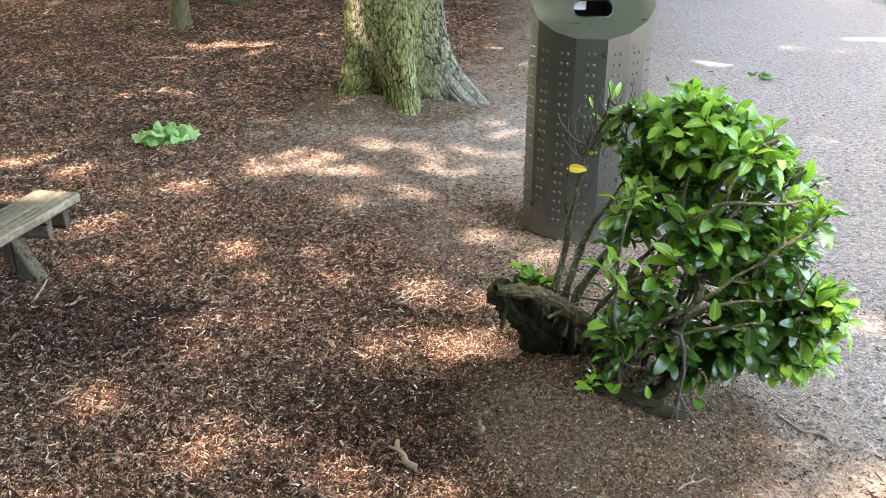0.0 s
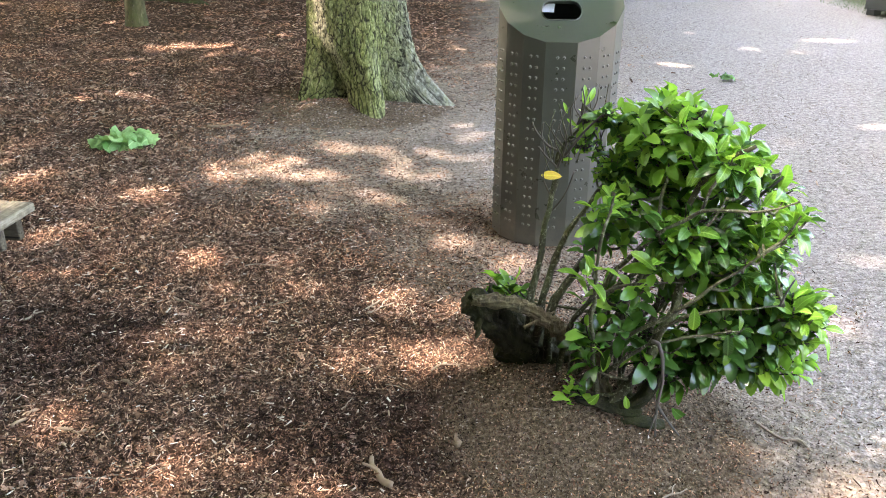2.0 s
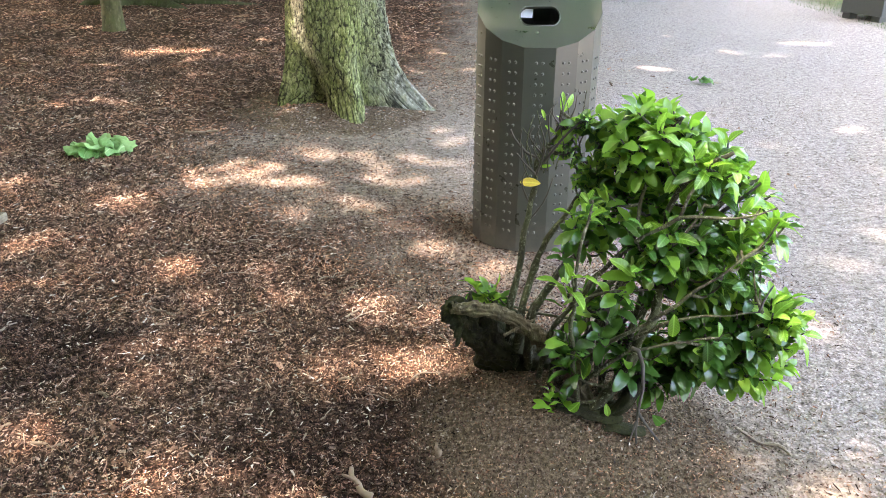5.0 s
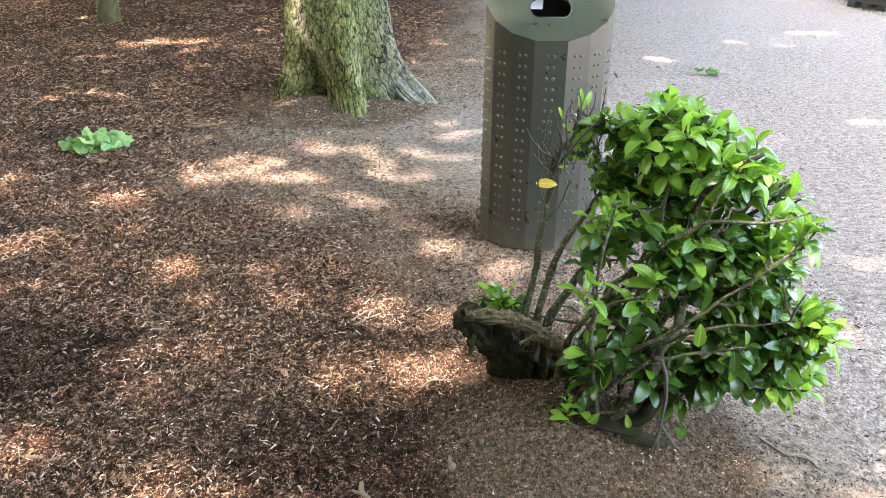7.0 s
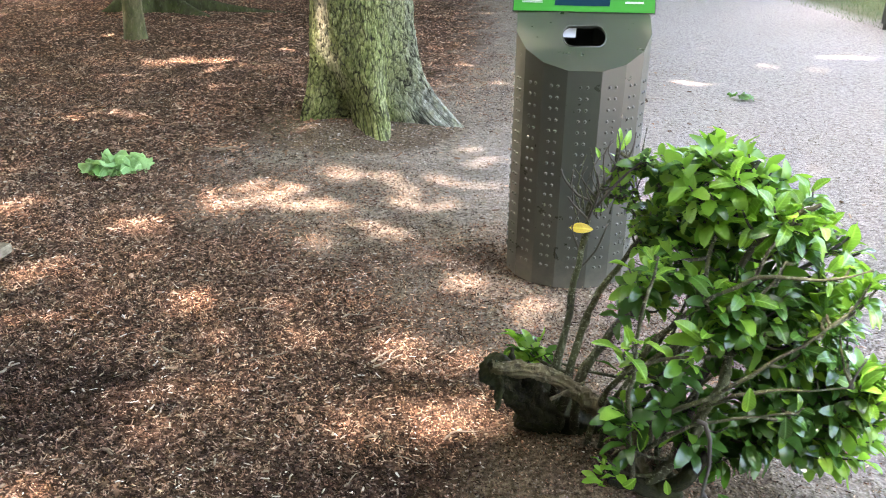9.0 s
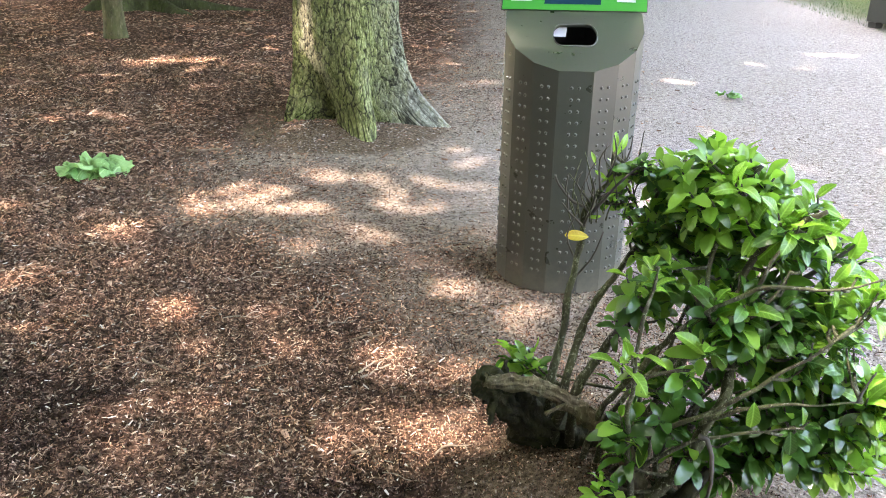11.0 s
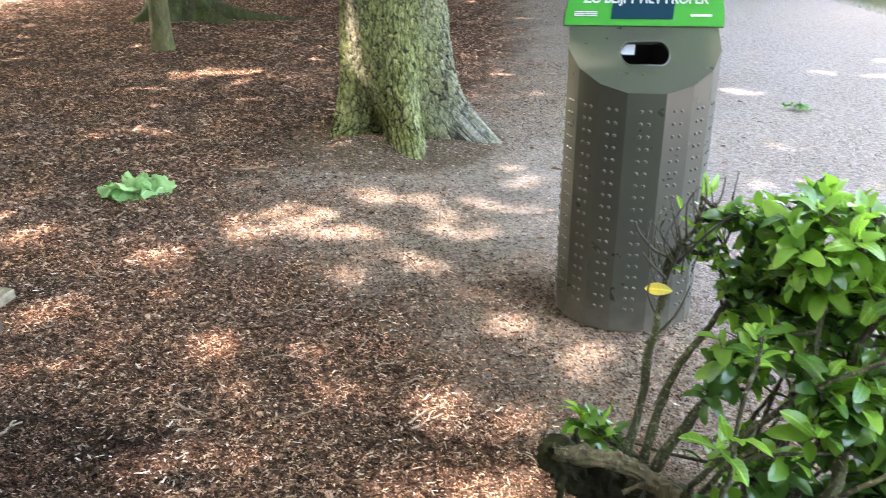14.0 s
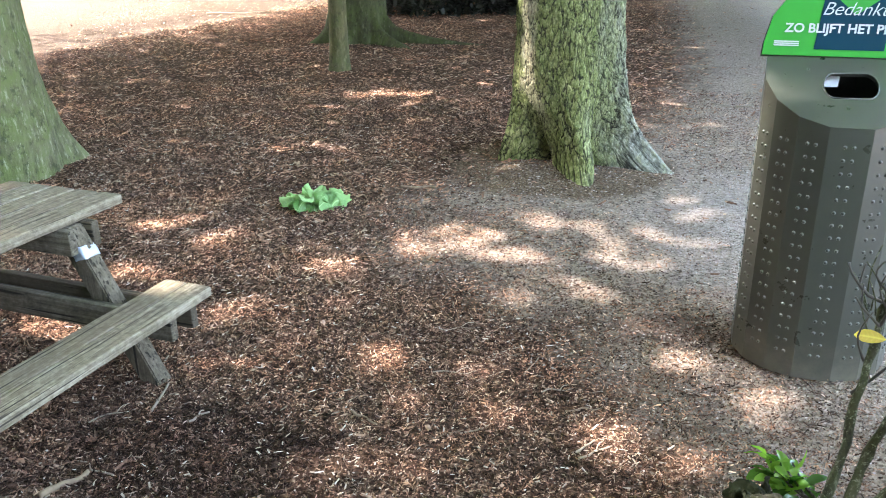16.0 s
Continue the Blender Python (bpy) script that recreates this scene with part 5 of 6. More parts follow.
def laurel_bush():
    rng = random.Random(21)
    base = Vector((BUSH.x, BUSH.y, 0.08))
    t = thing("laurel_bush", "cherry laurel bush with glossy green leaves and bare stems", "bush", Matrix.Translation(base))
    lines = []
    for r0, *pts in STEMS:
        n = 4 * len(pts)
        line = spline(pts, n)
        for k, p in enumerate(line):
            line[k] = p + 0.010 * Vector((noise.noise(p * 11), noise.noise(p * 11 + Vector((5, 0, 0))), noise.noise(p * 11 + Vector((0, 7, 0))))) * (k > 0)
        lines.append(line)
        part("stem", Build().tube([p - base for p in line], [r0 * (1 - 0.70 * k / (n - 1)) for k in range(n)], 10, 0.6, 55).mesh("stem", M_STEM), t)
    for i in range(8):
        p0 = Vector((rng.uniform(0.70, 0.95), rng.uniform(2.46, 2.66), 0.10))
        p2 = Vector((rng.uniform(0.95, 1.30), rng.uniform(2.35, 2.75), rng.uniform(0.55, 1.0)))
        mid = p0.lerp(p2, 0.5) + Vector((-0.05, 0, rng.uniform(-0.04, 0.05)))
        line = [p + 0.012 * Vector((noise.noise(p * 11), noise.noise(p * 11 + Vector((5, 0, 0))), 0)) for p in spline([p0, mid, p2], 14)]
        lines.append(line)
        r0 = rng.uniform(0.008, 0.013)
        part("stem", Build().tube([p - base for p in line], [r0 * (1 - 0.6 * k / 13) for k in range(14)], 8, 0.25, 30).mesh("stem", M_STEM), t)
    joints = [p for line in lines for p in line[5:]]
    twigs = Build()
    leaves = []

    def whorl(p, d, count, fresh, size):
        d = d.normalized()
        a = d.cross(Vector((0.2, 0.3, 0.9))).normalized()
        c = d.cross(a)
        w0 = rng.uniform(0, 6.28)
        for k in range(count):
            w = w0 + 2.4 * k
            spread = 0.35 + 0.85 * (1 - k / count) + rng.uniform(-0.2, 0.25)
            y = (d * math.cos(spread) + (a * math.cos(w) + c * math.sin(w)) * math.sin(spread)).normalized()
            y.z -= 0.10 * (1 - fresh)
            y.normalize()
            up = (Vector((0, 0, 1)) + d * 0.7 + Vector((rng.uniform(-1, 1), rng.uniform(-1, 1), rng.uniform(-0.4, 0.2))))
            x = y.cross(up).normalized()
            z = x.cross(y)
            q = p - d * 0.012 * (count - k)
            m = Matrix((x, y, z)).transposed().to_4x4()
            m.translation = q
            s = size * rng.uniform(0.60, 1.02) * (0.8 if k > count - 3 else 1)
            leaves.append((m @ Matrix.Diagonal((s, s, s, 1)), rng.random() < fresh))

    for c, r, shoots, fresh in LOBES:
        c = Vector(c)
        for k in range(shoots):
            d = Vector((rng.gauss(0, 1), rng.gauss(0, 1), rng.gauss(0.25, 1))).normalized()
            rad = rng.uniform(0.55, 1.0) ** 0.6
            p = c + Vector((d.x * r[0], d.y * r[1], d.z * r[2])) * rad
            if p.z < 0.16:
                p.z = 0.16 + rng.random() * 0.05
            near = min(joints, key=lambda j: (j - p).length + (0.3 if j.z > p.z else 0))
            out = (p - near).normalized() * 0.5 + d * 0.55 + Vector((0.22, -0.05, 0.50))
            mid = near.lerp(p, 0.55) - Vector((0, 0, 0.03))
            line = spline([near, mid, p], 6)
            twigs.tube([q - base for q in line], [0.0065 * (1 - 0.6 * i / 5) for i in range(6)], 5, 0.2, 40)
            # fresh share falls inside and low, rises right: shade and skylight as leaf colour
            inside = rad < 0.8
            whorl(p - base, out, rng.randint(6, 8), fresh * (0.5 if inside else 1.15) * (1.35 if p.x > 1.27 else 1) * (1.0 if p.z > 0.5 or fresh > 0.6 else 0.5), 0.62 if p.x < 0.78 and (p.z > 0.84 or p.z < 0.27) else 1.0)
            if (p - near).length > 0.12:
                whorl(mid.lerp(p, 0.4) - base, out, 3, fresh * 0.2, 1.0)

    wiry = random.Random(8)
    for k in range(36):
        p = Vector((wiry.uniform(0.54, 0.75), wiry.uniform(2.76, 2.84), 0))
        p.z = 0.86 + 0.45 * (p.x - 0.56) + wiry.uniform(0, 0.14)
        d = Vector((wiry.uniform(-0.7, 0.5), wiry.uniform(-0.3, 0.3), 1)).normalized() * wiry.uniform(0.06, 0.13)
        q = p + d * 0.5 + Vector((wiry.uniform(-0.015, 0.015), 0, 0))
        twigs.tube([v - base for v in spline([p, q, p + d], 5)], [0.0028, 0.0024, 0.0021, 0.0018, 0.0014], 5, 0.3, 60)

    part("side_twig_mass", twigs.mesh("side_twig_mass", M_STEM), t, kind="stuff")
    # leaf blades in a few shapes; the nearest as pieces, the rest joined
    shapes = [(0.112, 0.046, 0.50, 0.24, 0.06), (0.124, 0.051, 0.35, 0.48, 0.09), (0.098, 0.043, 0.85, 0.14, 0.05), (0.090, 0.042, 0.50, 0.66, 0.10)]
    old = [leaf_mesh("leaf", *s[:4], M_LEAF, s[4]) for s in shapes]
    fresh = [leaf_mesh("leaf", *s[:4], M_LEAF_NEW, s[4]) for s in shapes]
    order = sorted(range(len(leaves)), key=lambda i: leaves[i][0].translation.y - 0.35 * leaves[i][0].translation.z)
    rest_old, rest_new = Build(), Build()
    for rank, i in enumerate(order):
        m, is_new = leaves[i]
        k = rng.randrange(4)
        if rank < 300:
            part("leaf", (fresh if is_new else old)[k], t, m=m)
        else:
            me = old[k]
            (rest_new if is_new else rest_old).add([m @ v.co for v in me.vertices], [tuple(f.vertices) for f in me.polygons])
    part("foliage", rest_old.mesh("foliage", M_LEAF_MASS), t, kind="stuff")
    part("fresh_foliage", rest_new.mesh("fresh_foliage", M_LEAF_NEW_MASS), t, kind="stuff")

    # one broad leaf hangs in front of the dark stem
    for p, dx, dy, k, me in (((0.955, 2.205, 0.62), 0.05, -0.12, 0.85, fresh[0]), ((1.09, 2.24, 0.50), 0.12, -0.2, 0.8, old[0]), ((0.70, 2.31, 0.22), -0.9, -0.3, 0.75, fresh[3]), ((0.79, 2.30, 0.22), 0.2, -0.3, 0.55, fresh[2]), ((0.96, 2.30, 0.17), 0.9, -0.2, 0.75, old[1])):
        y = Vector((dx, dy, -1)).normalized()
        x = Vector((-1, 0.15, 0)).cross(y).cross(y).normalized() * -1
        m = Matrix((x, y, x.cross(y))).transposed().to_4x4()
        m.translation = Vector(p) - base
        part("leaf", me, t, m=m @ Matrix.Diagonal((k, k, k, 1)))

    for p, dx, dy, dz, k in (((0.66, 2.82, 1.13), 0.1, 0.0, 1.0, 0.62), ((0.672, 2.83, 1.12), 0.5, 0.1, 0.9, 0.7), ((0.60, 2.79, 1.10), -0.3, 0, 0.9, 0.4), ((0.64, 2.80, 1.05), -0.6, -0.2, 0.5, 0.45), ((0.70, 2.82, 1.05), 0.6, -0.3, 0.2, 0.6), ((0.585, 2.78, 0.93), 0.9, -0.2, 0.1, 0.42)):
        y = Vector((dx, dy, dz)).normalized()
        x = y.cross(Vector((0.1, -1, 0.2))).normalized()
        m = Matrix((x, y, x.cross(y))).transposed().to_4x4() @ Matrix.Diagonal((0.7 * k, k, k, 1))
        m.translation = Vector(p) - base
        part("leaf", fresh[0], t, m=m)

    # yellowed leaves on the bare stem, and bleached dead twigs
    yl = leaf_mesh("yellow_leaf", 0.078, 0.038, 0.25, 0.12, M_YELLOW)
    for p, rx, rz in (((0.590, 2.755, 0.872), 45, 82), ((0.80, 2.80, 1.06), 40, 75)):
        part("yellow_leaf", yl, t, "yellow dying leaf", m=Matrix.Translation(Vector(p) - base) @ pose(0, 0, 0, rx, 0, 0) @ pose(0, 0, 0, 0, 0, rz))
    for pts, r in (([(0.575, 2.775, 0.90), (0.53, 2.77, 0.945), (0.50, 2.76, 0.985)], 0.005), ([(0.52, 2.768, 0.955), (0.515, 2.765, 1.02)], 0.004),
                   ([(0.575, 2.775, 0.90), (0.60, 2.76, 1.0), (0.585, 2.75, 1.07)], 0.005), ([(0.60, 2.78, 0.97), (0.545, 2.78, 1.04), (0.56, 2.78, 1.08)], 0.004),
                   ([(0.62, 2.78, 1.02), (0.61, 2.78, 1.12), (0.64, 2.78, 1.17)], 0.004), ([(0.59, 2.78, 0.94), (0.56, 2.78, 1.0), (0.57, 2.77, 1.06)], 0.003),
                   ([(0.64, 2.79, 1.06), (0.66, 2.78, 1.13), (0.645, 2.77, 1.2)], 0.004), ([(0.64, 2.79, 1.06), (0.70, 2.80, 1.12), (0.71, 2.80, 1.19)], 0.004), ([(0.60, 2.78, 0.98), (0.64, 2.76, 1.02), (0.68, 2.75, 1.02)], 0.003), ([(0.60, 2.77, 0.95), (0.66, 2.74, 1.05), (0.72, 2.72, 1.12)], 0.006),
                   ([(0.86, 2.30, 0.44), (0.885, 2.27, 0.43), (0.905, 2.27, 0.30), (0.895, 2.27, 0.17), (0.905, 2.27, 0.07)], 0.008), ([(0.897, 2.27, 0.20), (0.95, 2.28, 0.12), (1.0, 2.30, 0.05)], 0.006),
                   ([(0.895, 2.27, 0.16), (0.87, 2.25, 0.08)], 0.004), ([(1.205, 2.155, 0.651), (1.217, 2.155, 0.699), (1.236, 2.155, 0.744)], 0.005), ([(0.585, 2.79, 0.959), (0.538, 2.79, 0.979), (0.487, 2.78, 1.041), (0.476, 2.78, 1.07)], 0.006), ([(0.51, 2.785, 1.01), (0.515, 2.78, 1.07)], 0.004), ([(0.55, 2.765, 0.80), (0.52, 2.75, 0.88), (0.545, 2.75, 0.95)], 0.004), ([(0.535, 2.765, 0.70), (0.60, 2.74, 0.80), (0.63, 2.73, 0.90)], 0.005), ([(0.61, 2.77, 0.98), (0.57, 2.76, 1.06), (0.60, 2.76, 1.13)], 0.003),
                   ([(0.66, 2.78, 1.08), (0.62, 2.76, 1.13), (0.625, 2.76, 1.18)], 0.003), ([(1.10, 2.50, 0.80), (1.20, 2.46, 0.90), (1.27, 2.44, 0.98)], 0.009)):
        line = spline(pts, 7)
        part("dead_twig", Build().tube([p - base for p in line], [r * (1 - 0.55 * k / 6) for k in range(7)], 6, 0.3, 50).mesh("dead_twig", M_DEAD), t, "dry leafless twig")
    return t


def gnarl(b, amount):
    """Roughens a built mesh at several sizes, like rotten wood."""
    for i, v in enumerate(b.v):
        p = Vector(v)
        n1 = 0.8 * noise.noise(p * 16) + 0.8 * noise.noise(p * 36 + Vector((3, 1, 2))) + 0.7 * noise.noise(p * 80)
        n2 = noise.noise(p * 17 + Vector((9, 4, 7))) + 0.6 * noise.noise(p * 44)
        b.v[i] = tuple(p + amount * Vector((n1, n2, 0.8 * n1 - 0.4 * n2)))
    return b


def stump():
    base = Vector((0.58, 2.72, 0.04))

    def along(pts, n, r0, r1, seg, flutes, depth, b=None):
        b = b or Build()
        return b.tube([p - base for p in spline(pts, n)], [r0 + (r1 - r0) * k / (n - 1) for k in range(n)], seg, 0.3, 14, True, flutes, depth)

    b = along([(0.70, 2.80, 0.02), (0.56, 2.77, 0.14), (0.43, 2.70, 0.25), (0.33, 2.64, 0.36), (0.262, 2.605, 0.44)], 60, 0.088, 0.040, 48, 11, 0.28)
    along([(0.40, 2.75, 0.20), (0.52, 2.75, 0.14), (0.66, 2.72, 0.10), (0.78, 2.64, 0.05)], 50, 0.070, 0.075, 40, 9, 0.3, b)
    # torn splinters and the hanging lip at the broken end
    for p0, p1, r in (((0.335, 2.625, 0.345), (0.247, 2.59, 0.47), 0.020), ((0.335, 2.61, 0.355), (0.27, 2.575, 0.485), 0.016), ((0.355, 2.61, 0.365), (0.313, 2.58, 0.48), 0.018),
                      ((0.365, 2.65, 0.365), (0.33, 2.65, 0.48), 0.014), ((0.325, 2.61, 0.375), (0.257, 2.57, 0.375), 0.020), ((0.305, 2.59, 0.405), (0.28, 2.55, 0.31), 0.015), ((0.395, 2.62, 0.345), (0.38, 2.57, 0.475), 0.020)):
        p0, p1 = Vector(p0), Vector(p1)
        along([p0, p0.lerp(p1, 0.5) + Vector((-0.006, 0, 0.004)), p1], 22, r, r * 0.3, 16, 7, 0.4, b)
    gnarl(b, 0.011)
    t = tagged(new("tree_stump", b.mesh("tree_stump", M_STUMP)), "old rotten mossy stump at the foot of the bush", "stump")
    t.matrix_local = Matrix.Translation(base)
    rim = along([(0.262, 2.585, 0.455), (0.30, 2.565, 0.455), (0.388, 2.55, 0.462), (0.473, 2.54, 0.431), (0.558, 2.52, 0.377), (0.623, 2.50, 0.345), (0.69, 2.475, 0.29), (0.73, 2.46, 0.19), (0.76, 2.44, 0.06)], 90, 0.017, 0.026, 36, 9, 0.45)
    part("rim_root", gnarl(rim, 0.012).mesh("rim_root", M_RIM), t, "bleached grooved root along the stump")
    for pts, r in (([(0.62, 2.70, 0.03), (0.76, 2.54, 0.09), (0.86, 2.46, 0.10), (0.96, 2.44, 0.02)], 0.026), ([(0.82, 2.42, 0.08), (0.89, 2.37, 0.17), (0.93, 2.37, 0.27)], 0.022),
                   ([(0.55, 2.80, 0.0), (0.45, 2.92, 0.06), (0.40, 3.02, 0.0)], 0.024), ([(0.45, 2.51, 0.375), (0.50, 2.51, 0.405), (0.56, 2.53, 0.43)], 0.006), ([(0.66, 2.66, 0.10), (0.72, 2.60, 0.16), (0.80, 2.55, 0.17)], 0.014)):
        part("root", gnarl(along(pts, 26, r, r * 0.5, 16, 7, 0.3), 0.004).mesh("root", M_STUMP if r > 0.02 else M_RIM), t)
    # slabs of loose bark lying against the foot
    for pts, wide in (([(0.64, 2.42, 0.135), (0.74, 2.395, 0.125), (0.87, 2.37, 0.10)], 0.045), ([(0.80, 2.36, 0.085), (0.87, 2.34, 0.085), (0.95, 2.34, 0.07)], 0.040), ([(0.78, 2.39, 0.11), (0.86, 2.37, 0.16), (0.90, 2.36, 0.24)], 0.030)):
        line = spline(pts, 24)
        slab = Build().tube(line, [wide * (0.55 + 0.45 * math.sin(3.0 * (k + 1) / 25)) for k in range(24)], 18, 0.35, 18)
        for i, v in enumerate(slab.v):
            c = line[min(i // 18, 23)]
            slab.v[i] = (v[0] - base.x, v[1] - base.y, c.z + 0.22 * (v[2] - c.z) - base.z)
        part("bark_slab", gnarl(slab, 0.006).mesh("bark_slab", M_STUMP), t, "loose slab of dark bark")
    return t


M_DEAD = mat_plain("bleached_twig", (0.070, 0.060, 0.048), 0.85, vary=0.3, scale=60)
M_LEAF_NEW_MASS = mat_leaf("fresh_laurel_foliage", (0.065, 0.165, 0.020), (0.245, 0.43, 0.062), (0.36, 0.66, 0.06), 0.19, by_object=False)
stump()
laurel_bush()


# ---- fallen green leaves ----
def lobed_leaf(name, size, seed, material):
    """A broad lobed leaf, limp and wavy."""
    b = Build()
    b.v.append((0, 0, 0))
    n = 20
    for ring in (0.3, 0.55, 0.8, 1.0):
        for k in range(n):
            a = 2 * math.pi * k / n
            lobe = (0.62 + 0.34 * abs(math.cos(2.5 * (a - math.pi / 2))) ** 1.5) * (0.75 + 0.25 * math.cos(a - math.pi / 2))
            r = size * ring * (lobe * ring + 0.62 * (1 - ring))
            z = 0.60 * size * noise.noise(Vector((math.cos(a) * ring * 1.4 + seed, math.sin(a) * ring * 1.4, seed))) - 0.28 * size * ring ** 2
            b.v.append((r * math.cos(a), r * math.sin(a), z))
    for k in range(n):
        k2 = (k + 1) % n
        b.f.append((0, 1 + k, 1 + k2))
        for o in (1, 1 + n, 1 + 2 * n):
            b.f.append((o + k, o + n + k, o + n + k2, o + k2))
    return b.mesh(name, material)


def leaf_bunch(name, label, at, count, spread, size, seed, material):
    rng = random.Random(seed)
    t = thing(name, label, "fallen leaves", at)
    for i in range(count):
        a, r = rng.uniform(0, 6.28), spread * math.sqrt(rng.random())
        me = lobed_leaf("leaf", size * rng.uniform(0.7, 1.15), seed + i * 3.7, material)
        part("leaf", me, t, m=pose(1.25 * r * math.cos(a), 0.75 * r * math.sin(a), 0.03 + 0.09 * (1 - r / spread) * rng.uniform(0.5, 1.1), rng.uniform(-40, 40), rng.uniform(-40, 40), rng.uniform(0, 360)))
    for i in range(2):
        p = spline([(0, 0, 0.03), (0.10 + 0.05 * i, -0.05, 0.025), (0.19, -0.06 + 0.05 * i, 0.012)], 6)
        part("stalk", Build().tube(p, [0.003] * 6, 5).mesh("stalk", M_TWIG), t)
    return t


leaf_bunch("leaf_bunch", "wilting bunch of broad green leaves on mulch", pose(-2.24, 6.02, 0.0), 24, 0.20, 0.135, 5, M_WILT)
leaf_bunch("leaf_sprig", "small fallen green leafy sprig on gravel", pose(3.14, 8.46, 0.0), 8, 0.13, 0.060, 9, M_LEAF)


# ---- twigs lying about ----
def twig(at_x, at_y, length, yaw, radius, seed, fork=False, label="dry brown twig lying on the mulch", mat=None):
    rng = random.Random(seed)
    z = float(ground_z(at_x, at_y))
    pts = [Vector((length * (k / 4 - 0.5), length * 0.10 * rng.uniform(-1, 1), radius * 0.8 + 0.004 * rng.random())) for k in range(5)]
    line = spline(pts, 12)
    b = Build().tube(line, [radius * (1 - 0.35 * k / 11) for k in range(12)], 7, 0.3, 40)
    if fork:
        q = line[6]
        b.tube(spline([q, q + Vector((length * 0.15, length * 0.12, 0.01)), q + Vector((length * 0.32, length * 0.18, 0.004))], 6), [radius * 0.6 * (1 - 0.5 * k / 5) for k in range(6)], 6, 0.3, 40)
    ob = tagged(new("twig", b.mesh("twig", mat or M_TWIG)), label, "twig", "fallen twigs")
    ob.matrix_local = pose(at_x, at_y, z, 0, 0, yaw)
    return ob


STICK = mat_plain("pale_stick", (0.19, 0.135, 0.085), 0.9, vary=0.45, scale=55)
twig(-0.07, 2.15, 0.17, 118, 0.013, 1, True, "short thick forked stick with pale bark", STICK)
twig(0.204, 2.30, 0.065, 95, 0.010, 2, False, "short pale stub of a stick", STICK)
twig(-1.42, 2.47, 0.12, 60, 0.008, 4, False, "short pale stub of a stick", STICK)
twig(-1.22, 2.40, 0.11, -5, 0.008, 5, False, "short pale stub of a stick", STICK)
twig(-1.12, 2.72, 0.05, 150, 0.009, 6, False, "short pale stub of a stick", STICK)
twig(0.90, 2.02, 0.13, 35, 0.004, 7, True)
twig(1.40, 2.35, 0.22, -55, 0.006, 8, True)
twig(-1.62, 6.55, 0.26, 5, 0.014, 9, False, "flat pale piece of wood", STICK)
twig(1.1, 10.2, 0.5, 160, 0.008, 10, True)
twig(-9.3, 19.6, 1.6, 8, 0.02, 11, True)
twig(-2.013, 2.780, 0.186, 62, 0.0140, 50, False, "pale bare stick lying on the mulch", STICK)
twig(-2.042, 3.513, 0.478, 103, 0.0060, 51)
twig(-0.167, 3.376, 0.133, 53, 0.0060, 52, True)
twig(-0.125, 3.357, 0.166, 39, 0.0050, 53, True)
twig(-0.711, 3.357, 0.147, 41, 0.0040, 54, False, "pale bare stick lying on the mulch", STICK)
twig(-0.192, 3.659, 0.162, 14, 0.0050, 55, False, "pale bare stick lying on the mulch", STICK)
twig(-1.069, 3.400, 0.146, -23, 0.0060, 56, False, "pale bare stick lying on the mulch", STICK)
twig(-1.754, 3.295, 0.102, 50, 0.0060, 57, True)
twig(-0.142, 2.815, 0.102, 25, 0.0060, 58, False, "pale bare stick lying on the mulch", STICK)
rng = random.Random(77)
for i in range(70):
    y = 1.7 + 6.5 * rng.random() ** 1.4
    x = rng.uniform(-0.9 - 0.45 * y, 0.35)
    if abs(x - 0.7) < 0.6 and abs(y - 4.4) < 0.6:
        continue
    twig(x, y, rng.uniform(0.06, 0.22), rng.uniform(0, 180), rng.uniform(0.0018, 0.0040), 100 + i, rng.random() < 0.3)


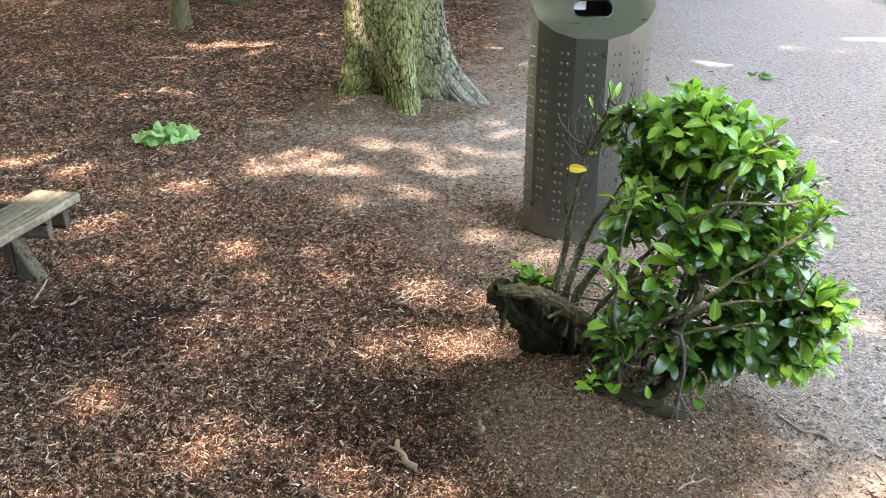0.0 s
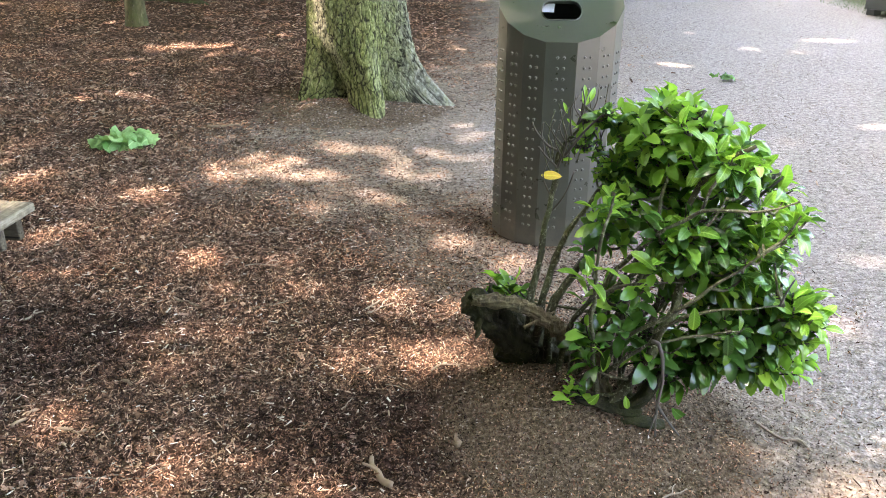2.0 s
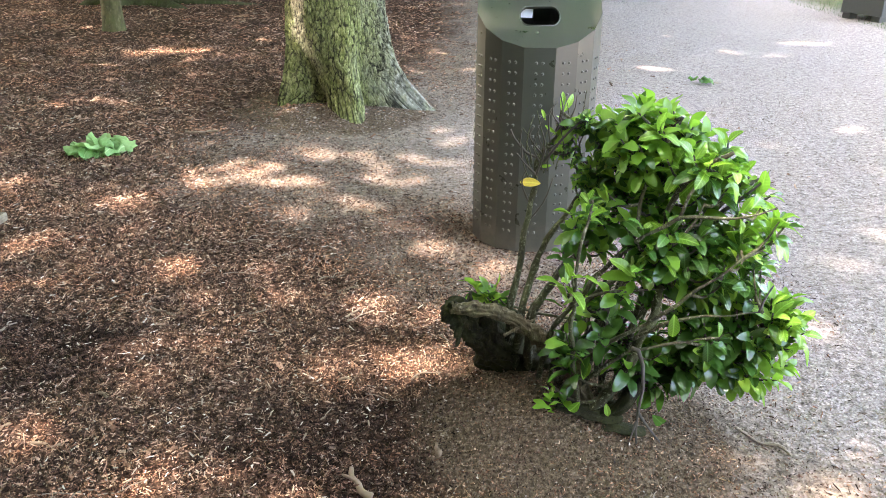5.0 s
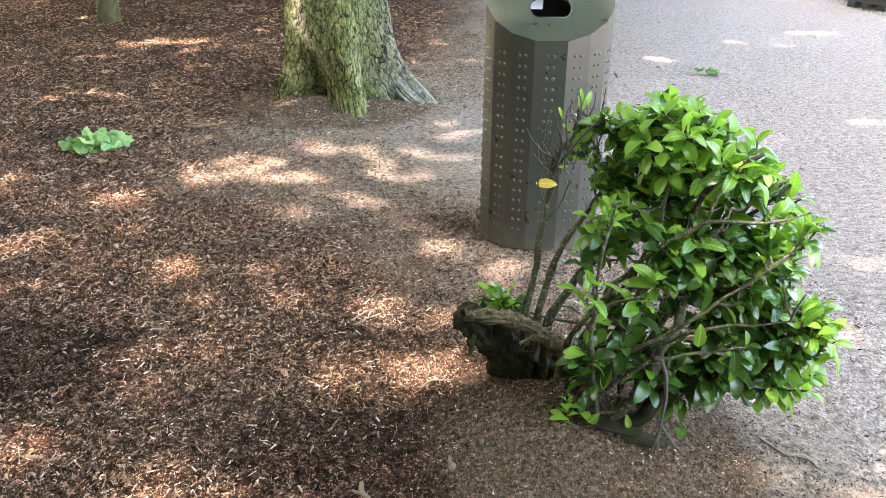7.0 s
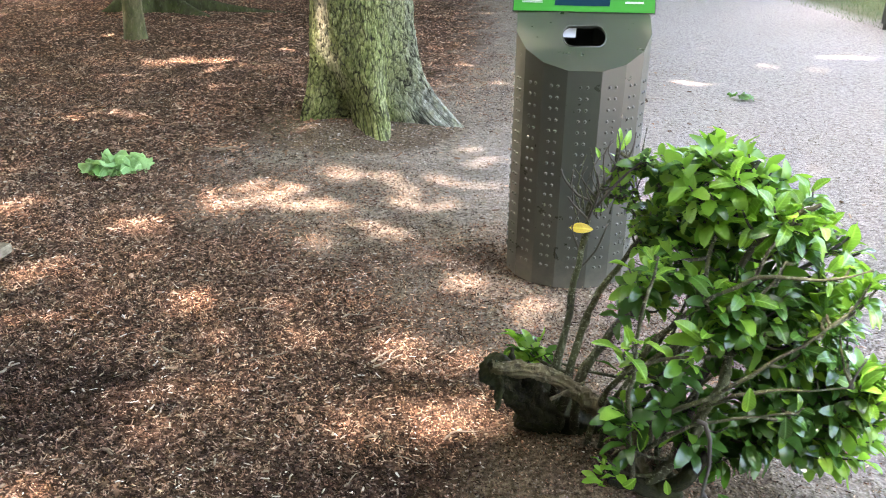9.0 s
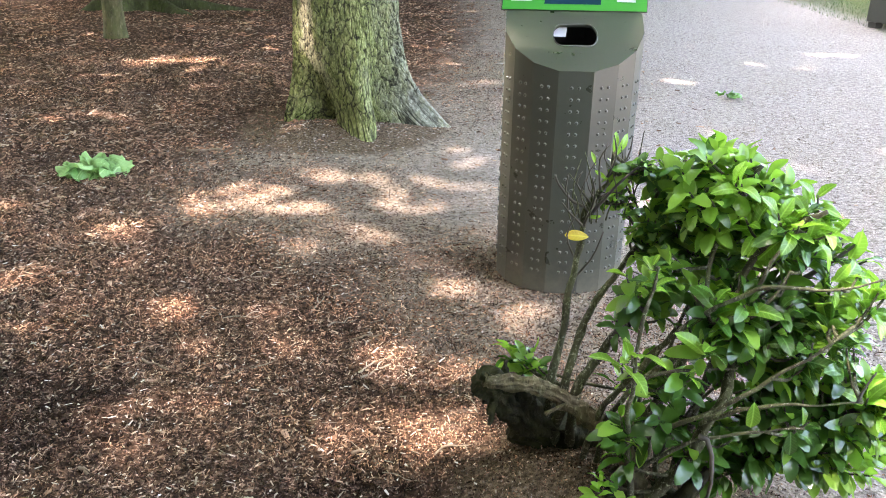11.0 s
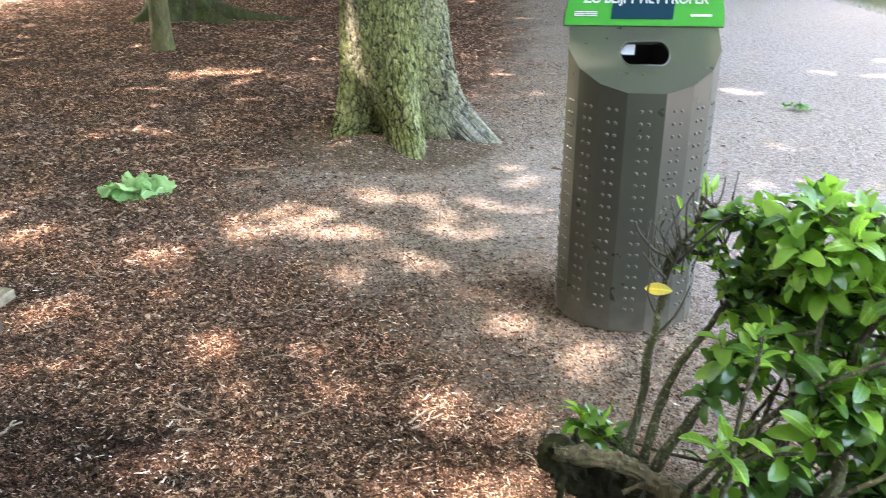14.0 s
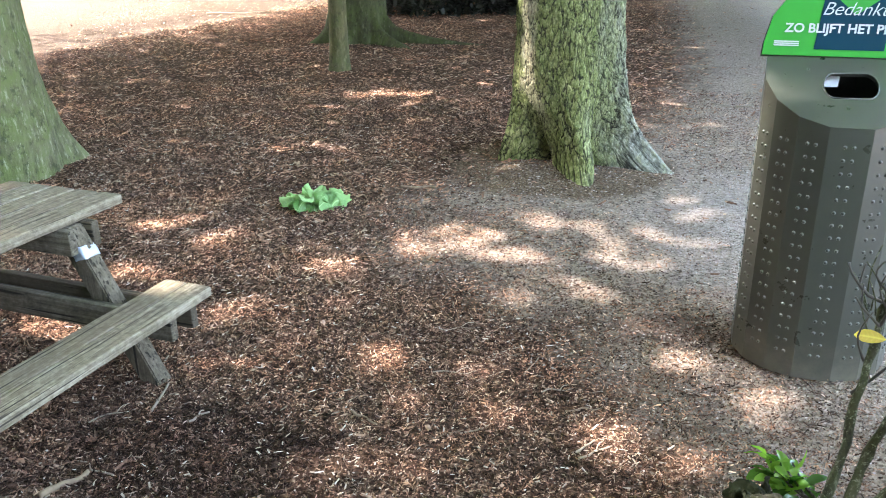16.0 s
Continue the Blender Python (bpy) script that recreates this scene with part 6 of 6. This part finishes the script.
# ---- things far off ----
def steel_box():
    t = thing("waste_container", "grey metal waste container on dark feet at the lawn", "waste container", pose(7.62, 13.35, 0, 0, 0, 28))
    b = Build().box((-0.45, -0.36, 0.09), (0.45, 0.36, 1.25), bevel=0.015)
    part("body", b.mesh("body", M_BOX, False), t)
    part("lid", Build().box((-0.47, -0.38, 1.255), (0.47, 0.38, 1.32), bevel=0.02).mesh("lid", M_BOX, False), t)
    for x in (-0.34, 0.34):
        for y in (-0.26, 0.26):
            part("foot", Build().box((x - 0.09, y - 0.07, -0.01), (x + 0.09, y + 0.07, 0.089), bevel=0.01).mesh("foot", M_STEEL, False), t)
    return t


def far_bench():
    t = thing("metal_bench", "dark slender-legged bench on sunlit sand", "bench", pose(-12.1, 25.6, 0, 0, 0, 15))
    for x, y in ((-0.75, -0.3), (0.75, -0.3), (-0.75, 0.3), (0.75, 0.3)):
        part("leg", Build().tube(spline([(x, y, 0), (x * 0.94, y * 0.9, 0.25), (x * 0.92, y * 0.85, 0.45)], 6), [0.035] * 6, 8).mesh("leg", M_STEEL), t)
    for k in range(4):
        part("slat", Build().box((-0.9, -0.32 + 0.165 * k, 0.45), (0.9, -0.18 + 0.165 * k, 0.49), bevel=0.008).mesh("slat", M_WOOD), t)
    return t


def green_box():
    t = thing("green_box", "low dark green wooden box at the path", "box", pose(0.1, 26.9, 0, 0, 0, 5))
    for k in range(3):
        part("board", Build().box((-0.7, -0.3, 0.03 + 0.2 * k), (0.7, 0.3, 0.22 + 0.2 * k), bevel=0.01).mesh("board", M_GREENBOX, False), t)
    part("plinth", Build().box((-0.66, -0.26, -0.01), (0.66, 0.26, 0.028), bevel=0.005).mesh("plinth", M_STEEL, False), t)
    return t


steel_box()
far_bench()
green_box()


def grass():
    rng = np.random.default_rng(31)
    n = 9000
    x, y = 7.0 + 4.7 * rng.random(n) ** 0.8, 12.0 + 9 * rng.random(n)
    a, h = rng.uniform(0, 6.28, n), rng.uniform(0.02, 0.06, n)
    V = np.zeros((n, 3, 3))
    V[:, 0] = np.stack([x - 0.006 * np.cos(a), y - 0.006 * np.sin(a), np.zeros(n)], -1)
    V[:, 1] = np.stack([x + 0.006 * np.cos(a), y + 0.006 * np.sin(a), np.zeros(n)], -1)
    V[:, 2] = np.stack([x + 0.4 * h * np.sin(3 * a), y + 0.4 * h * np.cos(2 * a), h], -1)
    me = bpy.data.meshes.new("grass")
    me.from_pydata(V.reshape(-1, 3).tolist(), [], (np.arange(n)[:, None] * 3 + np.arange(3)).tolist())
    me.materials.append(M_GRASS)
    return tagged(new("grass", me), "short patchy lawn beside the path", "grass", kind="stuff")


grass()
